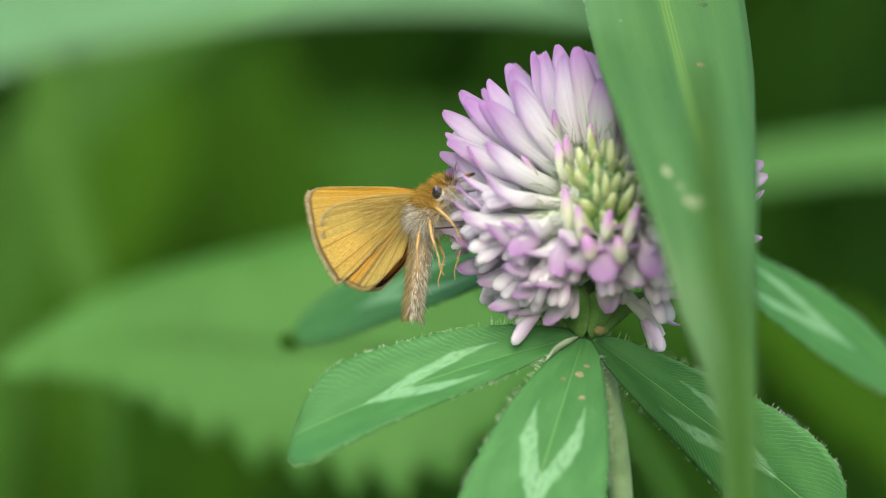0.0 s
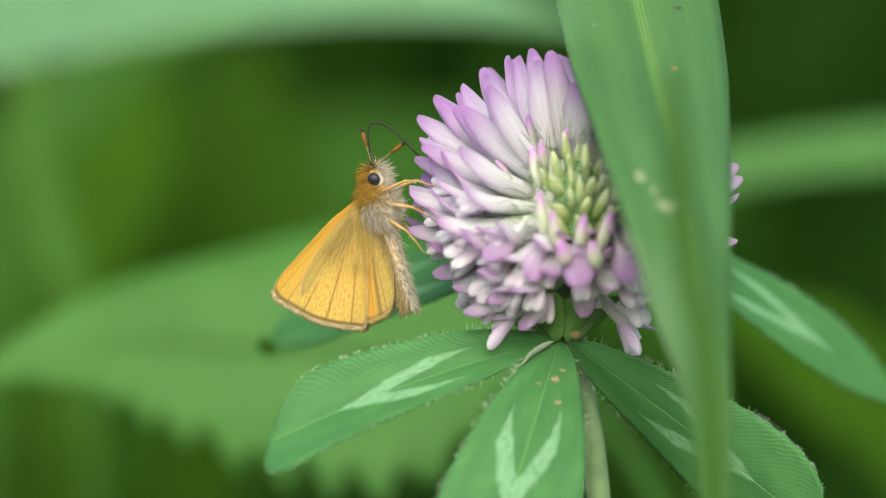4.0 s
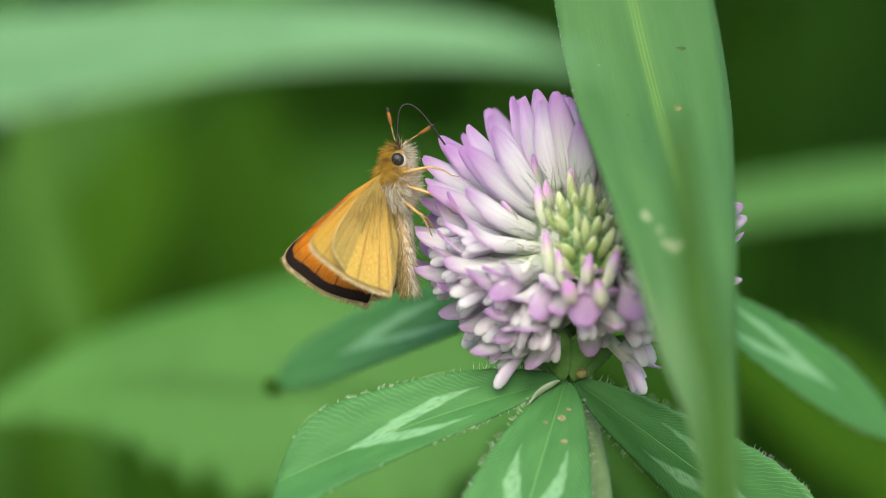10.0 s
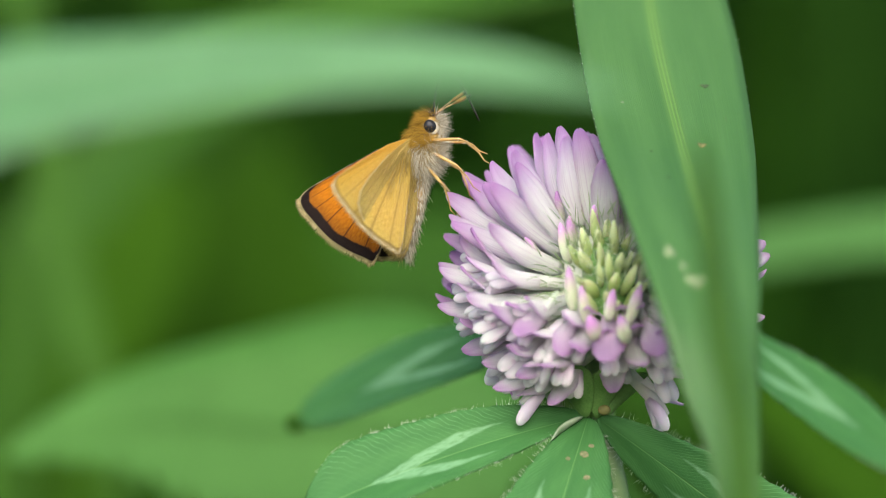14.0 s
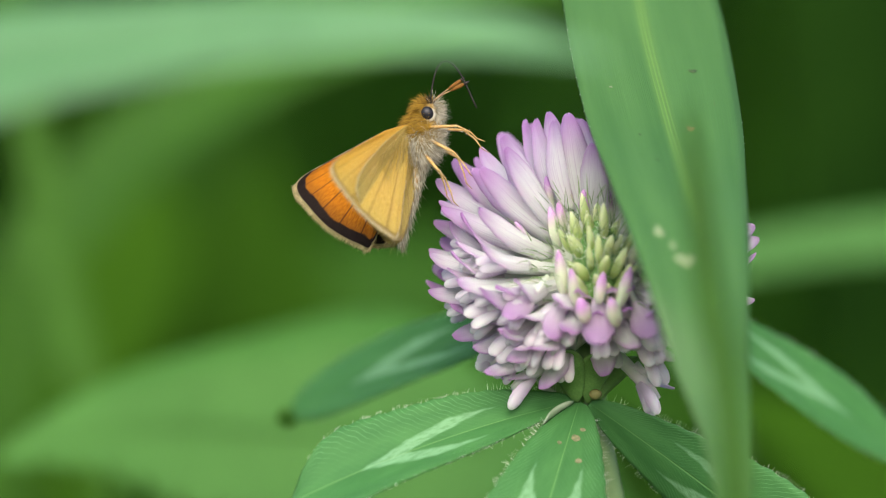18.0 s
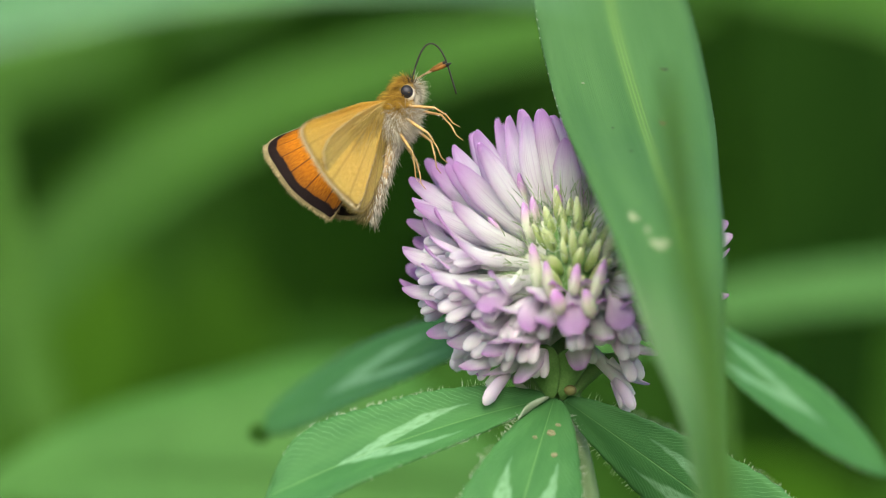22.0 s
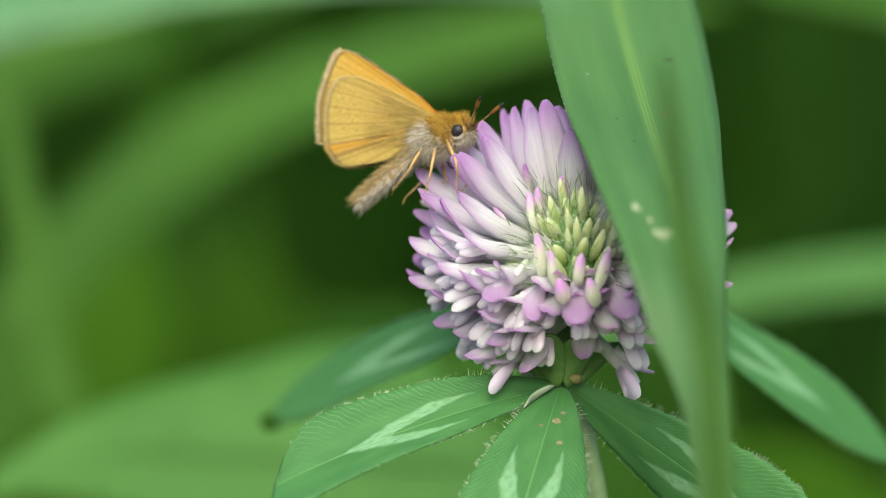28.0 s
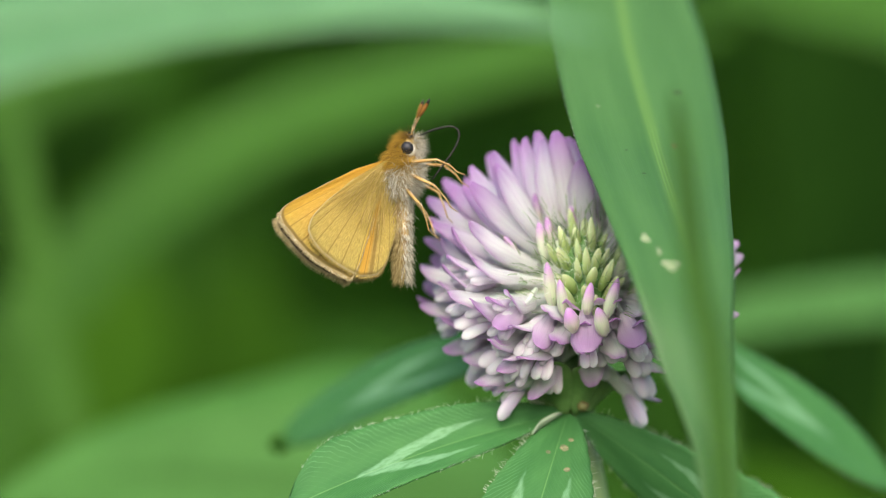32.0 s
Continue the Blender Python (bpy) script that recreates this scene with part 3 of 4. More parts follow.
    # florets that hang away from the base of the head
    for start, d, size in (((9.5, -3.0, -3.6), (-0.88, -0.10, -0.44), 0.9), ((9.2, -1.0, -4.0), (-0.85, 0.10, -0.50), 0.9), ((11.4, -4.8, -6.6), (-0.80, -0.06, -0.58), 0.92),
                           ((13.4, -3.2, -6.2), (0.66, 0.0, -0.74), 0.95)):
        d = Vector(d).normalized()
        floret(0, 0, 0, size * 1.22, Vector(start) - d * 2.4, d, Vector((0, 0.1, 1)))
    # broad mauve florets that droop over the front
    for x, z, dx, size in ((12.9, -0.6, 0.02, 0.80), (10.4, -1.6, -0.42, 0.60), (15.6, -1.4, 0.40, 0.66), (8.4, -0.6, -0.62, 0.62)):
        floret(0, 0, 0, size, Vector((x, -8.6, z)), Vector((dx, -0.42, -0.84)).normalized(), Vector((0, -1, 0.15)), True)
    put("bud_disc", blob("bud_disc", V(13.1, -7.2, -0.1), (2.5 * MM, 2.0 * MM, 4.6 * MM)), BRACT, "green base of the bud cluster")
    greens = [bud_mesh("bud", random.Random(k).uniform(2.4, 3.5), random.Random(k + 9).uniform(0.44, 0.58), k) for k in range(6)]
    for i in range(27):
        r, az = math.sqrt((i + 0.5) / 27), radians(i * 137.5) + rnd.uniform(-0.2, 0.2)
        dx, dz = r * math.sin(az), r * math.cos(az)
        c = Vector((13.1 + 2.4 * dx + rnd.uniform(-.2, .2), -9.6 + 3.2 * r * r + 1.2 * dz, -0.1 + 4.4 * dz + rnd.uniform(-.3, .3)))
        put("bud", greens[i % 6], GREEN_BUD, m=aligned(c, Vector((0.5 * dx + rnd.uniform(-.15, .15), -0.62, 0.62 + 0.35 * dz)), Vector((0, 0, 1)), 0, rnd.uniform(0.8, 1.2) * (1 + 0.15 * dz)))
    for a, b, fat in (((7.4, -5.2, 1.4), (5.5, -7.1, 4.6), 1.0), ((8.9, -3.3, 6.0), (8.3, -3.9, 9.2), 0.9), ((9.4, -6.6, 2.5), (8.6, -7.4, 5.9), 1.0),
                      ((9.8, -9.6, -2.0), (9.2, -11, 1.8), 1.0), ((10.9, -11, -3.0), (10.4, -12.3, 0.1), 1.0), ((13.0, -12, -2.9), (13.3, -12.8, -0.3), 0.9),
                      ((14.9, -11.2, -3.2), (16.0, -12, 0.2), 1.0), ((14.5, -12.2, -4.9), (14.0, -13.8, -2.8), 1.25), ((11.7, -12.2, -4.6), (11.1, -13.6, -2.7), 1.25),
                      ((14.3, -4, 4.8), (13.9, -4.4, 7.8), 1.0), ((10.6, -4, 5.8), (10.2, -4.6, 8.6), 0.9), ((16.2, -7.6, 0.8), (17.4, -8.8, 3.8), 1.0), ((11.9, -5, 5.0), (11.8, -5.6, 7.6), 0.9),
                      ((9.9, -5.5, 3.8), (9.5, -6.2, 6.6), 0.9), ((17, -7, -2), (19, -8.4, 0.6), 1.0)):
        a, b = Vector(a), Vector(b)
        m = aligned(a - (b - a) * 0.15, b - a, Vector((0, -1, 0)), rnd.uniform(-30, 30), 1.0)
        put("pink_bud", bud_mesh("pink_bud", (b - a).length * 1.1, 0.68 * fat, rnd.randrange(99)), PINK_BUD, m=m)
    # calyx teeth between the buds
    roots = []
    for i in range(380):
        d = head_direction(rnd.uniform(10, 58), rnd.uniform(0, 360))
        a = HEAD + d * rnd.uniform(5.5, 9.2)
        e = a + (d + Vector((rnd.uniform(-.5, .5), rnd.uniform(-.3, .3), rnd.uniform(-.3, .5)))).normalized() * rnd.uniform(1.0, 3.2)
        roots.append((a * MM, e * MM))
    put("calyx_hairs", hairs("calyx_hairs", roots, 0.05 * MM), CALYX_HAIR, "fine green calyx teeth")
    roots = []
    for i in range(700):
        d = head_direction(rnd.uniform(4, 52), rnd.uniform(0, 360))
        a = HEAD + d * rnd.uniform(7.0, 9.4)
        e = a + (d * 0.7 + Vector((rnd.gauss(0, .6), rnd.gauss(0, .3), rnd.gauss(0, .6)))).normalized() * rnd.uniform(0.5, 1.3)
        roots.append((a * MM, e * MM))
    put("calyx_down", hairs("calyx_down", roots, 0.018 * MM), HAIR, "whitish down on the calyces")

    # a long floret that stands out before the rest
    floret(54, -45, 16.4, 1.12)

    # bracts and stipules below the head
    for dx, dy, length, half in ((-2.4, -3.6, 5.0, 2.3), (1.8, -3.2, 4.6, 2.0), (-5.0, -0.5, 4.2, 1.8), (5.0, 0.0, 4.4, 1.8), (0, 3, 5, 2.2)):
        base = Vector((11.8 + 0.25 * dx, -2.5 + 0.2 * dy, -12.4))
        fn = leaflet_fn(base, base + Vector((dx, dy, length)), (1, 0.15 * dx, 0), half, 0.5, 0.30)
        put("bract", sheet("bract", fn, 8, 10, 0.15 * MM), BRACT)
    put("node", blob("node", V(12.9, -4.6, -11.6), (0.6 * MM, 0.5 * MM, 0.5 * MM)), NODE, "brownish swollen node")
    for b, t, s, half in (((10.8, -5.0, -12.3), (8.0, -6.6, -14.2), (0.4, -0.3, 0.8), 0.65),
                          ((9.6, -1.5, -12.6), (8.3, -1.2, -9.0), (0.9, 0.0, 0.1), 1.5)):
        fn = leaflet_fn(b, t, s, half, 0.2, 0.2)
        put("stipule", sheet("stipule", fn, 4, 6, 0.12 * MM), STIPULE, "papery pale stipule")

    # leaflets: base, tip, side direction, half width, droop, cup
    sets = (((11.2, -3, -12.3), (-15.2, -10, -21.4), (-0.20, -0.60, -0.76), 5.7, 1.4, 0.28, (0.60, 16.0, 0.5)),
            ((11.4, -4, -12.4), (4.6, -17, -33.5), (0.97, -0.05, -0.15), 7.4, 1.2, 0.12, (0.60, 6.0, 0.5)),
            ((12.4, -3, -12.4), (35.0, -4, -29.5), (0.52, -0.38, 0.74), 5.9, 0.8, 0.12, (0.62, 6.0, 0.5)),
            ((10.5, 6, -3.0), (-16.8, 30.5, -13.9), (0.25, -0.90, -0.42), 8.6, 1.0, 0.10, (0.62, 2.6, 0.62)),
            ((16.0, 8, 0.0), (46.5, 26, -19.2), (0.35, 0.75, 0.64), 5.6, 1.0, 0.10, (0.62, 2.6, 0.62)))
    for i, (b, t, s, half, droop, cup, outline) in enumerate(sets):
        fn = leaflet_fn(b, t, s, half, droop, cup, 0.25, *outline)
        lf = put("leaflet", sheet("leaflet", fn, 16, 90, 0.22 * MM), CLOVER_LEAF, "green leaflet with a pale chevron")
        part("leaf_hairs", hairs("leaf_hairs", margin_hairs(fn, 130, 0.45, i), 0.011 * MM), HAIR, lf)
        if i == 1:
            for u, v, size in ((0.62, 0.17, 0.42), (0.70, 0.27, 0.30), (0.40, 0.20, 0.22), (0.72, 0.13, 0.25)):
                c = fn(u, v)
                du, dv = (fn(u + 0.04, v) - c).normalized(), (fn(u, v + 0.02) - c).normalized()
                nrm = du.cross(dv)
                nrm = nrm if nrm.y < 0 else -nrm

                def scar(a, b, c=c + nrm * 0.16 * MM, du=du, dv=dv, size=size):
                    w, q = 2 * math.pi * a, (0.05 + 0.95 * b) * (1 + 0.10 * math.sin(4 * math.pi * a + size * 30) + 0.06 * math.sin(10 * math.pi * a))
                    return c + (du * math.cos(w) + dv * math.sin(w) * 0.9) * q * size * MM
                part("scar", sheet("scar", scar, 14, 2, 0.04 * MM), FLECK_TAN, lf, "tan scar on the leaflet")
        if i == 3:
            part("withered_tip", blob("withered_tip", fn(0.5, 1.0) + V(-0.6, 0.4, -0.2), (1.2 * MM, 0.5 * MM, 1.0 * MM)), DEEP_LEAF, lf, "dark withered leaf tip")
    # petiole of the rear leaf
    path = [Vector(p) * MM for p in spline([(13, 9, -40), (13.5, 9, -20), (14, 8, -6), (15, 8, -2)], 10)]
    put("petiole", tube("petiole", path, [0.7 * MM] * 10, 8), STEM)


build_clover()

# ---- the broad grass leaf before the flower ----


def build_grass():
    base = V(24, -34, GROUND)
    g = thing("grass_leaf", base, "broad upright green grass leaf standing before the clover", "grass")
    # z, left x, rib x, right x, depth of the rib (mm)
    rows = spline([(-260, 22.5, 24, 25.5, -34), (-120, 22.6, 24.2, 26, -38), (-60, 22.4, 23.8, 25.4, -37), (-22, 22.0, 23.7, 25.2, -34), (-8, 18.2, 22.8, 25.4, -29),
                   (0, 16.0, 22.0, 26.0, -24), (7, 14.0, 20.8, 26.4, -16), (14, 12.0, 19.6, 26.7, -7), (24, 10.4, 17.8, 25.8, 2),
                   (36, 9.6, 16.6, 23.2, 11), (60, 8.0, 14.0, 19.0, 26), (95, 5.0, 7.0, 9.0, 42)], 121)

    def fn(u, v):
        z, l, m, r, y = rows[min(int(v * 120 + 0.5), 120)]
        k = abs(2 * u - 1)
        x = m + (l - m) * k if u < 0.5 else m + (r - m) * k
        crease = (-0.55 if u < 0.5 else 0.75) * k * min(r - l, 9) * 0.5
        return V(x, y + crease + 0.25 * math.sin(v * 40 + u * 5) * k, z)
    blade = part("blade", sheet("blade", fn, 14, 120, 0.3 * MM), GRASS, g, m=Matrix.Translation(-base))
    rib = [fn(0.5, 0.02 + 0.96 * k / 60) + V(0, -0.1, 0) for k in range(61)]
    part("midrib", tube("midrib", rib, [0.035 * MM] * 61, 6), RIB, blade, "yellowish midrib")
    rnd, roots = random.Random(5), []
    for k in range(900):
        u, v = rnd.choice((0.0, 1.0)), rnd.uniform(0.60, 0.92)
        a = fn(u, v)
        out = (a - fn(abs(u - 0.08), v)).normalized()
        roots.append((a - out * 0.03 * MM, a + (out + V(0, rnd.uniform(-200, 200), rnd.uniform(300, 900))).normalized() * rnd.uniform(0.06, 0.16) * MM))
    part("margin_teeth", hairs("margin_teeth", roots, 0.022 * MM), HAIR, blade, "minute pale teeth along the margin")
    # pale and brown flecks on the leaf: place across, height in mm, size, material
    for u, z, rx, rz, mat in ((0.64, 13.1, 0.45, 0.35, FLECK_BROWN), (0.74, 18.6, 0.45, 0.22, FLECK_DARK), (0.21, 3.2, 0.45, 0.7, FLECK_PALE), (0.28, 1.6, 0.25, 0.5, FLECK_PALE),
                              (0.34, 0.2, 0.9, 0.7, FLECK_PALE), (0.36, 9.8, 0.22, 0.1, FLECK_DARK), (0.30, 12.4, 0.14, 0.1, FLECK_DARK), (0.2, 17.2, 0.16, 0.12, FLECK_PALE)):
        v = min(range(121), key=lambda k: abs(rows[k][0] - z)) / 120
        c = fn(u, v) + V(0, -0.24, 0)
        du = (fn(u + 0.05, v) - fn(u - 0.05, v)).normalized()
        dv = (fn(u, v + 0.02) - fn(u, v - 0.02)).normalized()

        def spot(a, b, c=c, du=du, dv=dv, rx=rx, rz=rz):
            w, r = 2 * math.pi * a, 0.05 + 0.95 * b
            r *= 1 + 0.22 * math.sin(3 * w + z) + 0.12 * math.sin(7 * w)
            return c + (du * rx * math.cos(w) + dv * rz * math.sin(w)) * r * MM
        part("fleck", sheet("fleck", spot, 18, 3, 0.05 * MM), mat, blade)


build_grass()

# ---- other leaves ----


def leafy(name, label, category, mat, points, normal, **kw):
    base = Vector(points[0][:3]) * MM
    t = thing(name, base, label, category)
    blade = part("blade", ribbon("blade", points, normal, **kw), mat, t, m=Matrix.Translation(-base))
    up = Vector(normal).normalized()
    rows = spline(points, 24)
    path = [(Vector(p[:3]) + up * 0.05 * p[3]) * MM for p in rows[:-1]]
    part("midrib", tube("midrib", path, [max(0.2, 0.02 * p[3]) * MM for p in rows[:-1]], 6), mat, blade)
    return t


leafy("arching_grass_leaf", "pale green grass leaf arching over in front of the clover", "grass", PALE_BLADE,
      [(-70, -86, GROUND, 2), (-72, -87, -100, 4), (-60, -87, -5.4, 6.0), (-38, -87, 10.3, 5.3), (-22, -86, 14.1, 3.8), (-9, -86, 15.1, 2.8), (2, -85, 14.7, 1.9), (11, -84, 12.9, 0.3)],
      (0, -0.8, 0.6), count=60, fold=0.1)
leafy("bent_grass_leaf", "green grass leaf bent level behind the clover", "grass", BENT_LEAF,
      [(110, 150, GROUND, 3), (105, 150, -60, 5), (92, 145, 4.8, 4.2), (70, 145, 8.8, 4.0), (45, 145, 6.8, 3.6), (22, 145, 1.5, 3), (8, 145, -3, 0.5)],
      (0, -0.9, 0.45), count=60, fold=0.1)
leafy("nettle_leaf", "broad bright green leaf with a toothed margin", "leaf", BROAD_LEAF,
      [(34, 112, GROUND, 1.2), (33, 106, -120, 1.2), (30, 100, -50, 1.0), (19, 94, -24, 1.0), (9, 90, -18.5, 4), (-2, 89, -18, 15.5), (-13, 89, -17, 17), (-26, 90, -16.5, 13), (-37, 90, -15.8, 8.5), (-46, 90, -17, 4.5), (-55, 90, -20, 0.6)],
      (-0.1, -0.85, 0.5), count=160, fold=0.02, serrate=0.20, teeth=21)
leafy("grass_stalk", "dark green grass shoot standing close before the grass leaf", "grass", STALK_GREEN,
      [(21, -65, GROUND, 1.4), (22.8, -65, -80, 1.3), (21.2, -65, -19, 1.1), (19.3, -65, -4, 1.0), (18.3, -65, 6, 0.8), (17.8, -65, 11.0, 0.2)],
      (0.1, -0.95, 0.1), count=40, fold=0.4)


leafy("bowed_meadow_leaf", "broad green meadow leaf bowing over in the thicket", "leaf", MID_LEAF,
      [(-70, 215, GROUND, 2), (-72, 205, -60, 4), (-64, 200, 1, 6), (-56.6, 200, 15.3, 6.5), (-42.8, 200, 28.2, 7), (-25.5, 200, 38.6, 7), (-2, 200, 46.3, 6.5), (24, 200, 52.2, 5), (45, 200, 54, 1)],
      (0.1, -0.8, 0.6), count=60)
leafy("meadow_grass", "green upright grass stem in the thicket", "grass", MID_LEAF,
      [(-46, 150, GROUND, 0.7), (-47, 150, -60, 0.8), (-48.4, 150, -22, 1.8), (-52.3, 150, -4, 2.8), (-56.3, 150, 15.4, 2.4), (-60.3, 150, 42, 1.6), (-64, 150, 70, 0.3)], (0, -0.95, 0.2))
# leaf added at the right; its near-black colour stands for shaded depth
leafy("upright_shade_leaf", "tall upright leaf added in the thicket, deep shade put into its near-black colour", "leaf", PAINTED_SHADE_LEAF,
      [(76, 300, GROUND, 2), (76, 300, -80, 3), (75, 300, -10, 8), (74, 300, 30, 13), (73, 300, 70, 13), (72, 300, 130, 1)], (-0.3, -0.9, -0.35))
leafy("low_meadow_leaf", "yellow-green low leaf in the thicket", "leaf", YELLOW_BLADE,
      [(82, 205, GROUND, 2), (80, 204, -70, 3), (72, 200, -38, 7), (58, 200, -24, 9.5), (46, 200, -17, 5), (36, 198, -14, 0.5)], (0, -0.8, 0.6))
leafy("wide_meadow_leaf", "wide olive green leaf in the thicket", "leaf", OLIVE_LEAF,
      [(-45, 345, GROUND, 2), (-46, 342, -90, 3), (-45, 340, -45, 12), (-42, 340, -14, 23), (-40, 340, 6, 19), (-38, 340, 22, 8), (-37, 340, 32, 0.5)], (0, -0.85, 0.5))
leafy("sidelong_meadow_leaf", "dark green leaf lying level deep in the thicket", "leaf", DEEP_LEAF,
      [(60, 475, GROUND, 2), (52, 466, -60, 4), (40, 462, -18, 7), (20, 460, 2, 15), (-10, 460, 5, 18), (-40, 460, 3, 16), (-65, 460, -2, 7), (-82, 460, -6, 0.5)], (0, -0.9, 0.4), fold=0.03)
leafy("overhead_meadow_leaf", "green leaf leaning high in the thicket", "leaf", MID_LEAF,
      [(110, 215, GROUND, 2), (112, 208, -60, 4), (104, 202, 20, 7), (90, 200, 48, 9), (72, 200, 58, 10), (54, 200, 60, 7), (40, 200, 59, 0.5)], (0, -0.85, 0.5))
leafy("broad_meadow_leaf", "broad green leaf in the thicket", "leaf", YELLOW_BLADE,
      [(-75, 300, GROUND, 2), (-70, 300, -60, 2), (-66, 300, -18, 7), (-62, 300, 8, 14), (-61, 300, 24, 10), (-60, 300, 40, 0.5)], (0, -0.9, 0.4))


def build_backdrop():
    """Leaves of the thicket farther back, each a thing of its own."""
    rnd = random.Random(3)
    spec = (  # x, y, z of the middle, length, half width, lean, material
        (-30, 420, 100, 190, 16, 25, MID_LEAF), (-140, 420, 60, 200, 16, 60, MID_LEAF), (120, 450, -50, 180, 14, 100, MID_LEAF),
        # the last two leaves carry the thicket's shade in their colour
        (20, 480, 130, 190, 18, 8, MID_LEAF), (-60, 460, -90, 220, 18, 12, PAINTED_SHADE_LEAF), (60, 430, -85, 150, 14, 30, PAINTED_SHADE_LEAF))
    for x, y, z, length, half, lean, mat in spec:
        a = radians(lean)
        d = Vector((math.cos(a), rnd.uniform(-.2, .2), math.sin(a)))
        mid = Vector((x, y, z))
        p0, p1, p2 = mid - d * length * 0.5, mid + Vector((0, 0, 6)), mid + d * length * 0.5
        pts = [(x + 5, y + 20, GROUND, 1.5), (*(p0 - Vector((0, 0, 15))), 1.5), (*p0, 4), (*p1, half), (*(p1.lerp(p2, 0.6)), half * 0.8), (*p2, 0.5)]
        leafy("meadow_leaf", "green meadow leaf far back in the thicket", "leaf", mat, pts, (rnd.uniform(-.2, .2), -0.8, rnd.uniform(.2, .6)), count=40)


build_backdrop()


def build_thicket():
    """Dense dark undergrowth far behind and round about: countless grass blades."""
    rnd = random.Random(11)
    verts, faces = [], []
    for i in range(9000):
        r = rnd.uniform(0.55, 3.2)
        a = rnd.uniform(0, 2 * math.pi)
        if rnd.random() < 0.6:
            a = rnd.gauss(math.pi / 2, 0.5)
        x, y = r * math.cos(a), r * math.sin(a) - 0.05
        if y < 0 and r < 0.8:
            continue
        h = rnd.uniform(0.25, 0.6) * (1 + 0.55 * r) if y > 0.1 else rnd.uniform(0.05, 0.16)
        w = rnd.uniform(0.004, 0.014)
        yaw = rnd.uniform(0, math.pi)
        lean = Vector((rnd.uniform(-.4, .4), rnd.uniform(-.4, .4), 0))
        s = Vector((math.cos(yaw), math.sin(yaw), 0)) * w
        base = Vector((x, y, GROUND * MM - 0.01))
        k = len(verts)
        for t in (0, 0.4, 0.75, 1.0):
            p = base + Vector((0, 0, h * (t - 0.25 * t * t))) + lean * h * t * t
            ww = s * (1 - t ** 2 * 0.95)
            verts += [p - ww, p + ww]
        for j in range(3):
            faces.append((k + 2 * j, k + 2 * j + 1, k + 2 * j + 3, k + 2 * j + 2))
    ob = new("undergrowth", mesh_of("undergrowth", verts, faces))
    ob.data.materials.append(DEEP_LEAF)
    tagged(ob, "dense dark green grass of the meadow", "grass", kind="stuff")


build_thicket()

